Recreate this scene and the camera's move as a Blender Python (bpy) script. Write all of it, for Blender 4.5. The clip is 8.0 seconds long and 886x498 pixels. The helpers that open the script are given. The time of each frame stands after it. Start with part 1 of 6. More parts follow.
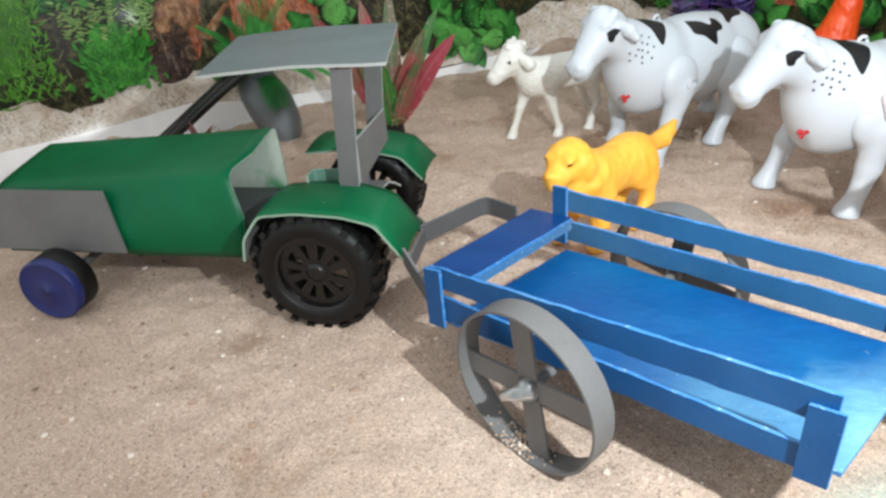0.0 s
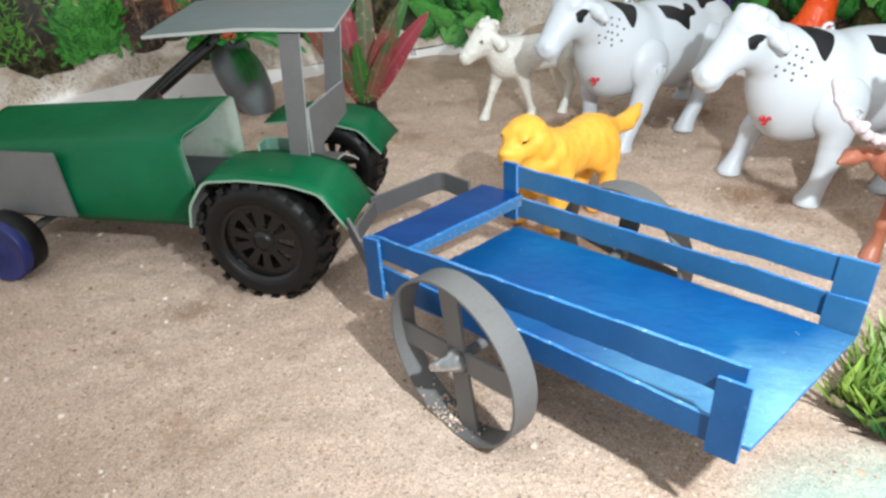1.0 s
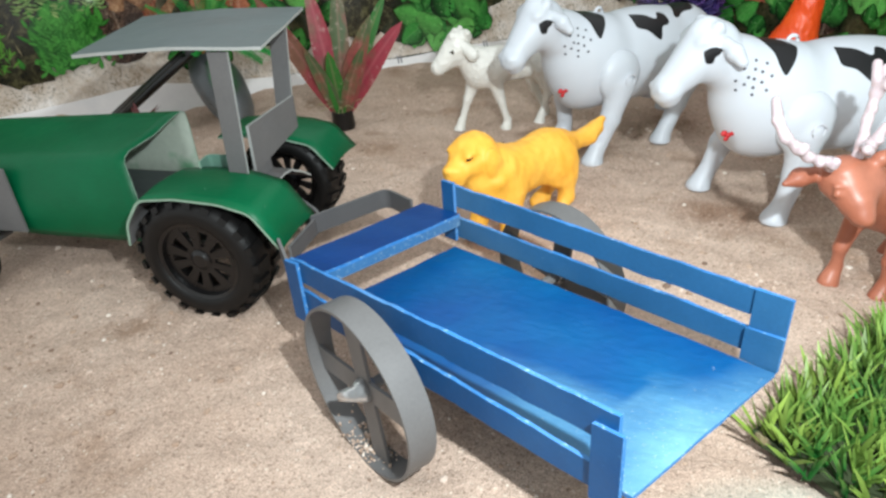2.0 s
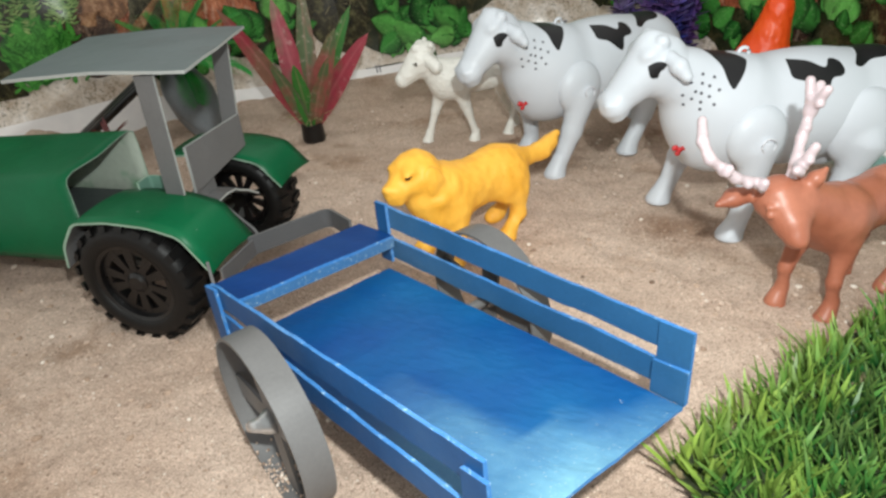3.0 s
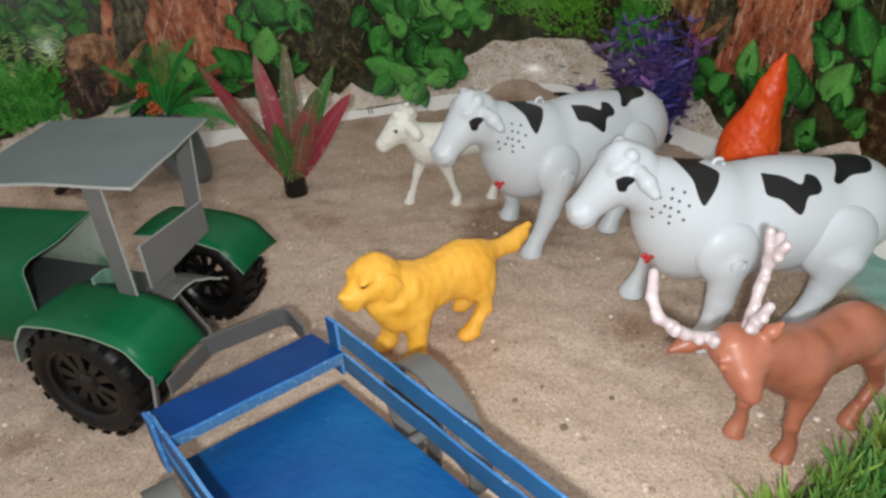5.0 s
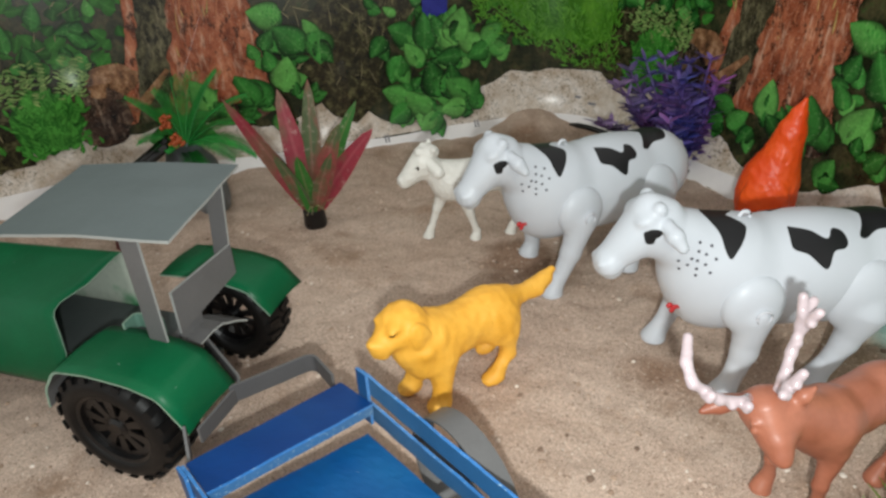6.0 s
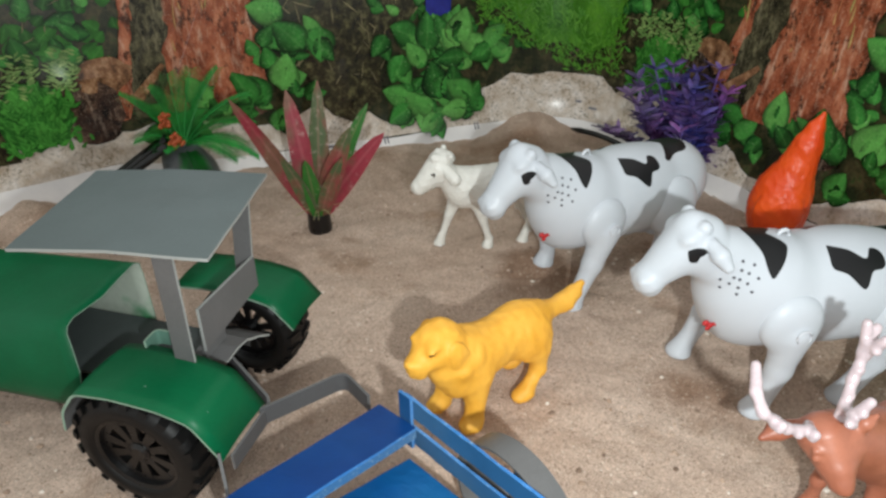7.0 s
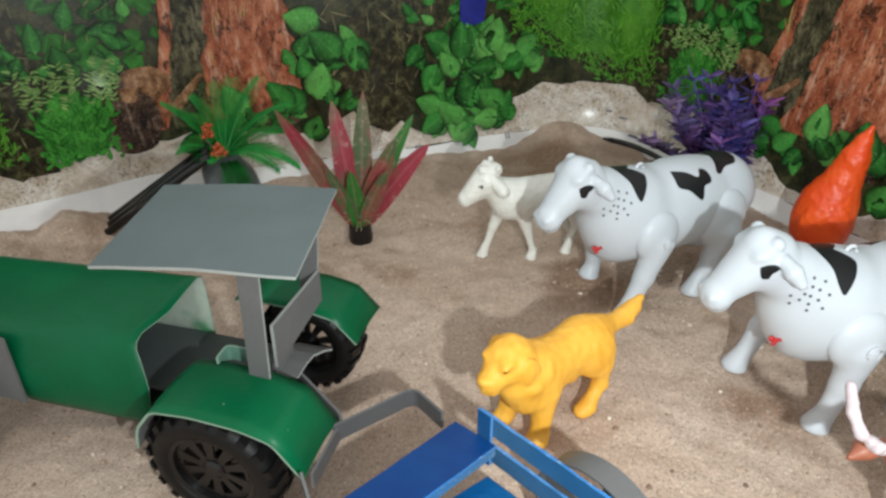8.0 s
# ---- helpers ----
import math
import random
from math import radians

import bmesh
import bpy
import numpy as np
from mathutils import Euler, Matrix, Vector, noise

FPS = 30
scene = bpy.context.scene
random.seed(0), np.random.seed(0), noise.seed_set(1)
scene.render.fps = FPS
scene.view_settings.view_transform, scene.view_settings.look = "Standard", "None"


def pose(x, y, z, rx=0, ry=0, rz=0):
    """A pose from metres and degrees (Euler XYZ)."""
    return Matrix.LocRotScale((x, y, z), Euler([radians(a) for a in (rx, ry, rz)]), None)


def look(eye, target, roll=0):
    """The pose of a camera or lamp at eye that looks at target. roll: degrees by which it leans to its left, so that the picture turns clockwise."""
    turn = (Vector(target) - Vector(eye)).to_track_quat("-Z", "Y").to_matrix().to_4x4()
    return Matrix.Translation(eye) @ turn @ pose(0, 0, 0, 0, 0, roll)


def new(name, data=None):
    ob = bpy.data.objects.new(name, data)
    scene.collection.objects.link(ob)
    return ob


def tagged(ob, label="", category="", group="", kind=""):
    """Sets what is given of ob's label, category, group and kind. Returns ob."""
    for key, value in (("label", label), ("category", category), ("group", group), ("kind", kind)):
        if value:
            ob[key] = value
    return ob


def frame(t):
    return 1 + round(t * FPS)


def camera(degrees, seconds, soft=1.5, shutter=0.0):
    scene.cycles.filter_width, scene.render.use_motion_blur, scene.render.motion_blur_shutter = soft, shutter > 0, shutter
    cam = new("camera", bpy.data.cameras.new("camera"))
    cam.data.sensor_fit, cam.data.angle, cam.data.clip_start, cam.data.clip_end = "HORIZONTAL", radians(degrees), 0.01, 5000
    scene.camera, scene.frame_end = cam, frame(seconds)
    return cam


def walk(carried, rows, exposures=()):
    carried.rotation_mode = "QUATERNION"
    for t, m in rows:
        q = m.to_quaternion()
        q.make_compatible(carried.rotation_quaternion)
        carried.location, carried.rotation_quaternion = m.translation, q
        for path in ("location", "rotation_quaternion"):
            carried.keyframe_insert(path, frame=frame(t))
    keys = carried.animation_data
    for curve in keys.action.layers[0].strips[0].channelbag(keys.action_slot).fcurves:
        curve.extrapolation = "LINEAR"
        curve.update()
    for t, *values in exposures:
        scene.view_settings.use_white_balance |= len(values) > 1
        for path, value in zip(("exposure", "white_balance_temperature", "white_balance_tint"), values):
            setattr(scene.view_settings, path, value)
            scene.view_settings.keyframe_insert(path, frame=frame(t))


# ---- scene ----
cam = camera(66.58, 8.0, 2.6)
# seconds, then the pose: metres and degrees
PATH = [
    (0, 0.0110, 0.0029, 0.2477, 60.06, 4.82, 2.29),
    (0.5, 0.0259, 0.0008, 0.2435, 59.70, 4.73, 3.18),
    (1, 0.0394, 0.0022, 0.2351, 59.31, 3.05, 3.02),
    (1.5, 0.0618, 0.0076, 0.2351, 59.44, 3.61, 4.79),
    (2, 0.0910, 0.0192, 0.2381, 59.43, 3.85, 5.17),
    (2.2, 0.1028, 0.0242, 0.2399, 59.79, 3.97, 5.82),
    (3.3, 0.1481, 0.0412, 0.2452, 59.47, 5.10, 6.39),
    (3.5, 0.1544, 0.0476, 0.2514, 59.73, 5.10, 6.78),
    (4, 0.1656, 0.0591, 0.2610, 59.34, 4.98, 7.59),
    (4.5, 0.1765, 0.0758, 0.2787, 58.65, 4.54, 7.58),
    (4.7, 0.1734, 0.0808, 0.2871, 58.54, 3.85, 7.77),
    (5.8, 0.1635, 0.0887, 0.3194, 59.36, 3.39, 9.20),
    (6, 0.1543, 0.0920, 0.3224, 59.42, 3.05, 8.97),
    (6.5, 0.1298, 0.0964, 0.3280, 59.39, 2.27, 8.07),
    (7, 0.1054, 0.1044, 0.3286, 58.76, 0.85, 6.50),
    (7.5, 0.0831, 0.1067, 0.3301, 58.47, 0.57, 5.20),
    (8, 0.0595, 0.1041, 0.3348, 59.05, 0.51, 6.20),
]
walk(cam, [(t, pose(*p)) for t, *p in PATH], ((0, 0.08, 6450, 13), (2.2, -0.02, 6400, 12), (3.4, -0.37, 6950, 14), (4.6, -0.50, 6850, 15), (6.0, -0.43, 6800, 14), (7.0, -0.32, 6650, 13), (8.0, -0.17, 6550, 11)))

# ---- light: the phone's own white lamp beside the lens, and a dim room ----
world = bpy.data.worlds.new("world")
scene.world = world
world.use_nodes = True
world.node_tree.nodes["Background"].inputs[0].default_value = (0.95, 1.0, 0.97, 1)
world.node_tree.nodes["Background"].inputs[1].default_value = 0.95
flash = bpy.data.lights.new("flash", "SPOT")
flash.energy, flash.color, flash.shadow_soft_size = 11.4, (0.90, 1.0, 1.0), 0.007
flash.spot_size, flash.spot_blend = radians(128), 1.0
flash_ob = new("flash", flash)
flash_ob.matrix_world = look((0.168, 0.030, 0.318), (0.19, 0.42, 0.03))
scene.view_settings.exposure = 0.0


# ---- materials ----
def lin(r, g, b):
    return tuple((c / 255 / 12.92) if c / 255 < 0.04045 else ((c / 255 + 0.055) / 1.055) ** 2.4 for c in (r, g, b)) + (1,)


class Mat:
    """A node material built up step by step."""

    def __init__(self, name, rough=0.5, metal=0.0, spec=0.5, coat=0.0):
        self.m = bpy.data.materials.new(name)
        self.m.use_nodes = True
        self.t = self.m.node_tree
        self.b = self.t.nodes["Principled BSDF"]
        self.b.inputs["Roughness"].default_value = rough
        self.b.inputs["Metallic"].default_value = metal
        self.b.inputs["Specular IOR Level"].default_value = spec
        self.b.inputs["Coat Weight"].default_value = coat
        self.b.inputs["Coat Roughness"].default_value = 0.15
        self.co = self.t.nodes.new("ShaderNodeTexCoord").outputs["Object"]

    def node(self, kind, **settings):
        n = self.t.nodes.new(kind)
        for key, value in settings.items():
            n.inputs[key].default_value = value
        return n

    def link(self, a, b):
        self.t.links.new(a, b)

    def noise(self, scale, detail=3.0, rough=0.55, stretch=None):
        n = self.node("ShaderNodeTexNoise", Scale=scale, Detail=detail, Roughness=rough)
        src = self.co
        if stretch:
            mp = self.node("ShaderNodeMapping", Scale=stretch)
            self.link(self.co, mp.inputs["Vector"])
            src = mp.outputs[0]
        self.link(src, n.inputs["Vector"])
        return n.outputs["Fac"]

    def ramp(self, fac, *stops):
        r = self.t.nodes.new("ShaderNodeValToRGB")
        while len(r.color_ramp.elements) < len(stops):
            r.color_ramp.elements.new(0.5)
        for e, (p, c) in zip(r.color_ramp.elements, stops):
            e.position, e.color = p, (c if len(c) == 4 else (*c, 1))
        self.link(fac, r.inputs[0])
        return r.outputs[0]

    def mask(self, fac, lo, hi):
        r = self.node("ShaderNodeMapRange")
        r.inputs["From Min"].default_value, r.inputs["From Max"].default_value = lo, hi
        self.link(fac, r.inputs["Value"])
        return r.outputs[0]

    def mix(self, fac, a, b, how="MIX"):
        n = self.t.nodes.new("ShaderNodeMix")
        n.data_type, n.blend_type = "RGBA", how
        for value, socket in ((fac, n.inputs[0]), (a, n.inputs[6]), (b, n.inputs[7])):
            if isinstance(value, (int, float, tuple)):
                socket.default_value = value
            else:
                self.link(value, socket)
        return n.outputs[2]

    def attr(self, name):
        n = self.t.nodes.new("ShaderNodeAttribute")
        n.attribute_name = name
        return n.outputs["Fac"]

    def island(self):
        return self.t.nodes.new("ShaderNodeNewGeometry").outputs["Random Per Island"]

    def vary(self, fac, colour, amount=0.25):
        """Lightens and darkens a colour by a factor that swings round 0.5."""
        r = self.ramp(fac, (0.0, (1 - amount,) * 3), (1.0, (1 + amount,) * 3))
        return self.mix(1.0, colour, r, "MULTIPLY")

    def colour(self, c):
        if isinstance(c, tuple):
            self.b.inputs["Base Color"].default_value = c
        else:
            self.link(c, self.b.inputs["Base Color"])
        return self

    def rough(self, fac, lo, hi):
        r = self.node("ShaderNodeMapRange")
        r.inputs["To Min"].default_value, r.inputs["To Max"].default_value = lo, hi
        self.link(fac, r.inputs["Value"])
        self.link(r.outputs[0], self.b.inputs["Roughness"])
        return self

    def bump(self, fac, strength=0.3, distance=0.001):
        n = self.node("ShaderNodeBump", Strength=strength, Distance=distance)
        self.link(fac, n.inputs["Height"])
        if self.b.inputs["Normal"].links:
            self.link(self.b.inputs["Normal"].links[0].from_socket, n.inputs["Normal"])
        self.link(n.outputs[0], self.b.inputs["Normal"])
        return self


def plain(name, c, rough=0.5, amount=0.15, scale=60, grain=900, bump=0.1, coat=0.0, spec=0.5):
    m = Mat(name, rough, spec=spec, coat=coat)
    col = m.vary(m.noise(scale), c, amount)
    m.colour(m.vary(m.noise(grain, 2), col, amount * 0.5))
    m.rough(m.noise(scale * 2.3), max(rough - 0.1, 0.05), min(rough + 0.12, 1))
    m.bump(m.noise(grain, 2), bump, 0.0004)
    return m.m


def worn_paint(name, c, edge, rough=0.38, wear=0.62, flecks=0.0, spec=0.3):
    """Brushed paint on card, with thin streaks and rubbed spots."""
    m = Mat(name, rough, spec=spec)
    col = m.vary(m.noise(22, 4), c, 0.30)
    col = m.vary(m.noise(160, 3, stretch=(1, 5, 5)), col, 0.15)
    col = m.mix(m.mask(m.noise(420, 4, 0.7), wear, wear + 0.12), col, edge)
    # brush haze in broad soft clouds, and a few pale flecks
    col = m.mix(m.mask(m.noise(17, 3, 0.5), 0.50, 0.85), col, m.mix(0.28, col, edge))
    if flecks:
        col = m.mix(m.mask(m.noise(240, 3, 0.7), 0.735, 0.76), col, m.mix(flecks, col, lin(225, 232, 236)))
    m.colour(col).rough(m.noise(50, 4), rough - 0.1, rough + 0.2)
    m.bump(m.noise(300, 4), 0.25, 0.0005)
    return m.m


def sand_material():
    m = Mat("sand", 0.95, spec=0.2)
    col = m.ramp(m.noise(7, 4), (0.3, lin(190, 164, 147)), (0.7, lin(210, 188, 173)))
    brown_patch = m.mask(m.noise(11, 5, 0.6), 0.56, 0.68)
    col = m.mix(brown_patch, col, lin(172, 145, 126))
    col = m.mix(m.attr("brown_patch"), col, lin(158, 129, 110))
    fine = m.noise(1400, 2, 0.6)
    col = m.mix(1.0, col, m.ramp(fine, (0.30, (0.62, 0.61, 0.60)), (0.70, (1.34, 1.34, 1.33))), "MULTIPLY")
    mid = m.noise(330, 3, 0.6)
    col = m.mix(1.0, col, m.ramp(mid, (0.30, (0.84, 0.83, 0.82)), (0.70, (1.13, 1.13, 1.13))), "MULTIPLY")
    v = m.node("ShaderNodeTexVoronoi", Scale=260)
    m.link(m.co, v.inputs["Vector"])
    dark = m.mask(v.outputs["Distance"], 0.20, 0.10)
    pick = m.mask(m.noise(150, 1), 0.60, 0.66)
    both = m.node("ShaderNodeMath")
    both.operation = "MULTIPLY"
    m.link(dark, both.inputs[0])
    m.link(pick, both.inputs[1])
    col = m.mix(both.outputs[0], col, lin(120, 94, 78))
    w = m.node("ShaderNodeTexVoronoi", Scale=330)
    m.link(m.co, w.inputs["Vector"])
    light = m.mask(w.outputs["Distance"], 0.22, 0.12)
    pick2 = m.mask(m.noise(190, 1), 0.6, 0.64)
    both2 = m.node("ShaderNodeMath")
    both2.operation = "MULTIPLY"
    m.link(light, both2.inputs[0])
    m.link(pick2, both2.inputs[1])
    col = m.mix(both2.outputs[0], col, lin(238, 226, 208))
    speck = m.mask(m.noise(520, 2, 0.6), 0.62, 0.67)
    col = m.mix(speck, col, m.mix(0.6, col, lin(104, 80, 64)))
    pale = m.mask(m.noise(470, 2, 0.6), 0.64, 0.69)
    col = m.mix(pale, col, m.mix(0.6, col, lin(232, 216, 198)))
    # the turquoise board shows through where the sand lies thin
    tint = m.attr("thin")
    col = m.mix(tint, col, lin(126, 190, 186))
    m.colour(col)
    m.bump(m.noise(80, 5, 0.65), 0.10, 0.006).bump(mid, 0.55, 0.0020).bump(fine, 0.75, 0.0012)
    return m.m


def two_tone(name, a, b, scale=25, rough=0.4, lo=0.4, hi=0.6, stretch=None, coat=0.0, amount=0.2):
    m = Mat(name, rough, coat=coat)
    col = m.mix(m.mask(m.noise(scale, 4, 0.6, stretch), lo, hi), a, b)
    col = m.vary(m.island(), col, amount)
    col = m.vary(m.noise(scale * 12, 3), col, 0.15)
    m.colour(col).bump(m.noise(scale * 10, 3), 0.15, 0.0006)
    return m.m


def leaf_material(name, a, b, rough=0.35, outline=0.0):
    """Plastic or printed leaf: colour by leaf, paler along the rib."""
    m = Mat(name, rough, spec=0.28)
    col = m.mix(m.island(), a, b)
    col = m.mix(m.mask(m.attr("rib"), 0.92, 1.0), col, m.mix(0.12, col, lin(170, 200, 140)))
    rib = m.mask(m.attr("rib"), 0.2, 1.0)
    col = m.mix(rib, col, m.mix(0.30, col, tuple(min(1, v * 1.8) for v in b[:3]) + (1,)))
    if outline:
        col = m.vary(m.attr("half"), col, 0.42)
        col = m.mix(m.mask(m.island(), 0.72, 0.98), col, m.mix(0.45, col, lin(118, 176, 92)))
        col = m.mix(m.mask(m.noise(330, 4, 0.7), 0.60, 0.68), col, m.mix(0.5, col, lin(150, 190, 130)))
    col = m.vary(m.noise(70, 5, 0.65), col, 0.75)
    col = m.vary(m.noise(420, 3), col, 0.35)
    if outline:
        col = m.mix(m.mask(m.attr("rib"), outline, 0.0), col, m.mix(0.8, col, lin(10, 24, 10)))
    m.colour(col).bump(m.noise(500, 2), 0.1, 0.0004)
    return m.m


def floor_paint():
    """Blue floor paint: deep in front, dulled by trodden sand dust towards the open rear."""
    m = Mat("blue_floor_paint", 0.45, spec=0.32)
    col = m.mix(m.mask(m.noise(14, 3, 0.5), 0.30, 0.70), lin(0, 62, 124), lin(2, 88, 140))
    col = m.vary(m.noise(240, 4, 0.6), col, 0.10)
    cloud = m.mix(1.0, m.ramp(m.noise(26, 5, 0.7), (0.3, (0.45,) * 3), (0.7, (1.0,) * 3)), m.attr("dust"), "MULTIPLY")
    col = m.mix(cloud, col, lin(118, 170, 188))
    grains = m.mix(1.0, m.mask(m.noise(900, 2, 0.7), 0.66, 0.74), m.attr("dust"), "MULTIPLY")
    col = m.mix(grains, col, lin(196, 206, 200))
    col = m.mix(m.mask(m.noise(230, 3, 0.7), 0.74, 0.76), col, m.mix(0.5, col, lin(225, 232, 236)))
    m.colour(col).rough(m.noise(50, 4), 0.34, 0.62)
    m.bump(m.noise(300, 4), 0.25, 0.0005)
    return m.m


SAND = sand_material()
BLUE = worn_paint("blue_paint", lin(8, 70, 122), lin(66, 118, 156), 0.46, 0.64, 0.35)
BLUE_FLOOR = floor_paint()
NAVY = worn_paint("navy_blue_paint", lin(0, 52, 112), lin(30, 92, 146), 0.40, 0.74)
DUSTY = worn_paint("dusty_blue_paint", lin(36, 86, 126), lin(108, 142, 162), 0.5, 0.68, 0.15)
LIP = worn_paint("scraped_lip", lin(56, 102, 144), lin(146, 170, 184), 0.55, 0.56)
BLUE_EDGE = worn_paint("scraped_blue_edge", lin(52, 116, 178), lin(150, 186, 212), 0.6, 0.58)
GREY = plain("grey_card", lin(101, 100, 100), 0.45, 0.24, 30, 700, 0.15, spec=0.3)
HITCH = plain("dark_grey_strip", lin(80, 80, 82), 0.5, 0.18, 40, 700, 0.2)
GREY_EDGE = plain("pale_card_edge", lin(158, 160, 157), 0.7, 0.2, 60)
ROOF = plain("grey_roof_card", lin(96, 107, 108), 0.45, 0.16, 18, 600, 0.15, spec=0.3)
GREEN = worn_paint("green_paint", lin(0, 89, 54), lin(6, 118, 80), 0.34, 0.78, 0.3, 0.2)
BOX_GREEN = plain("grey_green_card", lin(92, 128, 114), 0.5)
GREEN_EDGE = plain("pale_green_edge", lin(132, 158, 140), 0.7, 0.2, 80)
PRIMER = two_tone("unpainted_inner_card", lin(190, 200, 186), lin(44, 146, 92), 16, 0.5, 0.46, 0.60)
DARK_CARD = plain("dark_grey_card", lin(70, 76, 76), 0.55)
RUBBER = plain("black_rubber", lin(10, 9, 9), 0.48, 0.3, 90, 1100, 0.3, spec=0.32)
BLACK_PLASTIC = plain("black_plastic", lin(10, 9, 10), 0.30, 0.2, 70)
CAP_BLUE = plain("navy_bottle_cap", lin(22, 34, 96), 0.45, 0.2, 60)
GLUE = Mat("hot_glue", 0.25).colour(lin(134, 135, 136))
GLUE.b.inputs["Transmission Weight"].default_value = 0.4
GLUE = GLUE.m


# ---- mesh helpers ----
def part(name, bm, material, parent=None, label="", smooth=False):
    """Links a bmesh as one mesh object under a thing or a part."""
    me = bpy.data.meshes.new(name)
    bm.normal_update()
    bm.to_mesh(me)
    bm.free()
    for m in material if isinstance(material, (list, tuple)) else (material,):
        me.materials.append(m)
    if smooth:
        me.shade_smooth()
    ob = new(name, me)
    ob.parent = parent
    if label:
        ob["label"] = label
    return ob


def thing(name, label, category, group="", kind="", place=None):
    ob = new(name)
    ob.empty_display_size = 0.02
    if place is not None:
        ob.matrix_world = place
    return tagged(ob, label, category, group, kind)


def hexa(bm, c, mat=0, mats=None):
    """A solid from eight corners: four below, four above, in the same turn."""
    v = [bm.verts.new(p) for p in c]
    for n, f in enumerate(((3, 2, 1, 0), (4, 5, 6, 7), (0, 1, 5, 4), (1, 2, 6, 5), (2, 3, 7, 6), (3, 0, 4, 7))):
        face = bm.faces.new([v[i] for i in f])
        face.material_index = mats[n] if mats else mat
    return v


def bevel(bm, width=0.0004, segments=1):
    bmesh.ops.bevel(bm, geom=bm.edges[:], offset=width, segments=segments, affect="EDGES", clamp_overlap=True)
    return bm


def tube(bm, points, radii, sides=10, mat=0, caps=True):
    """A round tube along points with a radius at each."""
    rings = []
    points = [Vector(p) for p in points]
    for i, p in enumerate(points):
        way = (points[min(i + 1, len(points) - 1)] - points[max(i - 1, 0)]).normalized()
        side = way.cross(Vector((0, 0, 1)) if abs(way.z) < 0.9 else Vector((1, 0, 0))).normalized()
        up = side.cross(way)
        rings.append([bm.verts.new(p + radii[i] * (math.cos(a) * side + math.sin(a) * up)) for a in (2 * math.pi * k / sides for k in range(sides))])
    for a, b in zip(rings, rings[1:]):
        for k in range(sides):
            bm.faces.new((a[k], a[(k + 1) % sides], b[(k + 1) % sides], b[k])).material_index = mat
    if caps:
        bm.faces.new(rings[0][::-1]).material_index = mat
        bm.faces.new(rings[-1]).material_index = mat
    return bm


def lathe(bm, profile, turn, sides=40, mat=0, close=False):
    """Turns (radius, along) round the x axis of the matrix turn."""
    rings = [[bm.verts.new(turn @ Vector((x, r * math.cos(a), r * math.sin(a)))) for a in (2 * math.pi * k / sides for k in range(sides))] for r, x in profile]
    pairs = list(zip(rings, rings[1:])) + ([(rings[-1], rings[0])] if close else [])
    for a, b in pairs:
        for k in range(sides):
            bm.faces.new((a[k], a[(k + 1) % sides], b[(k + 1) % sides], b[k])).material_index = mat
    return bm


def ribbon(bm, path, low, high, thick, mats=(0, 1)):
    """A strip of card stood on edge along a plan path, with height low to high above each point."""
    path = [Vector(p) for p in path]
    rows = []
    for i, p in enumerate(path):
        way = path[min(i + 1, len(path) - 1)] - path[max(i - 1, 0)]
        side = Vector((-way.y, way.x, 0)).normalized() * thick / 2
        rows.append([bm.verts.new(p + o) for o in (-side + Vector((0, 0, low)), side + Vector((0, 0, low)), side + Vector((0, 0, high)), -side + Vector((0, 0, high)))])
    for a, b in zip(rows, rows[1:]):
        for k in range(4):
            bm.faces.new((a[k], a[(k + 1) % 4], b[(k + 1) % 4], b[k])).material_index = mats[1] if k in (0, 2) else mats[0]
    bm.faces.new(rows[0][::-1]).material_index = mats[1]
    bm.faces.new(rows[-1]).material_index = mats[1]
    return bm


def rounded(path, r=0.008, n=5):
    """Rounds the inner corners of a plan path."""
    path = [Vector(p) for p in path]
    out = [path[0]]
    for a, b, c in zip(path, path[1:], path[2:]):
        p, q = b + (a - b).normalized() * r, b + (c - b).normalized() * r
        out += [(1 - t) ** 2 * p + 2 * t * (1 - t) * b + t * t * q for t in (k / n for k in range(n + 1))]
    return out + [path[-1]]


# ---- the bent line on which the printed sheet stands ----
WALL = ((-0.66, 0.47), (-0.50, 0.59), (-0.40, 0.665), (-0.30, 0.745), (-0.20, 0.825), (-0.10, 0.872), (0, 0.925), (0.10, 0.968),
        (0.19, 0.965), (0.26, 0.905), (0.31, 0.835), (0.36, 0.765), (0.405, 0.69), (0.44, 0.615), (0.48, 0.52), (0.53, 0.40))


def spline(points, n=24):
    p = [np.array(q, float) for q in points]
    p = [2 * p[0] - p[1]] + p + [2 * p[-1] - p[-2]]
    out = []
    for a, b, c, d in zip(p, p[1:], p[2:], p[3:]):
        for k in range(n):
            t = k / n
            out.append(0.5 * (2 * b + (c - a) * t + (2 * a - 5 * b + 4 * c - d) * t * t + (3 * b - a - 3 * c + d) * t**3))
    return np.array(out + [p[-2]])


LINE = spline(WALL)
ARC = np.r_[0, np.cumsum(np.linalg.norm(np.diff(LINE, axis=0), axis=1))]
ARC -= np.interp(0.0, LINE[:, 0], ARC)


# ---- the ground ----
def heap(x, y, cx, cy, r, h):
    return h * math.exp(-((x - cx) ** 2 + (y - cy) ** 2) / (r * r))


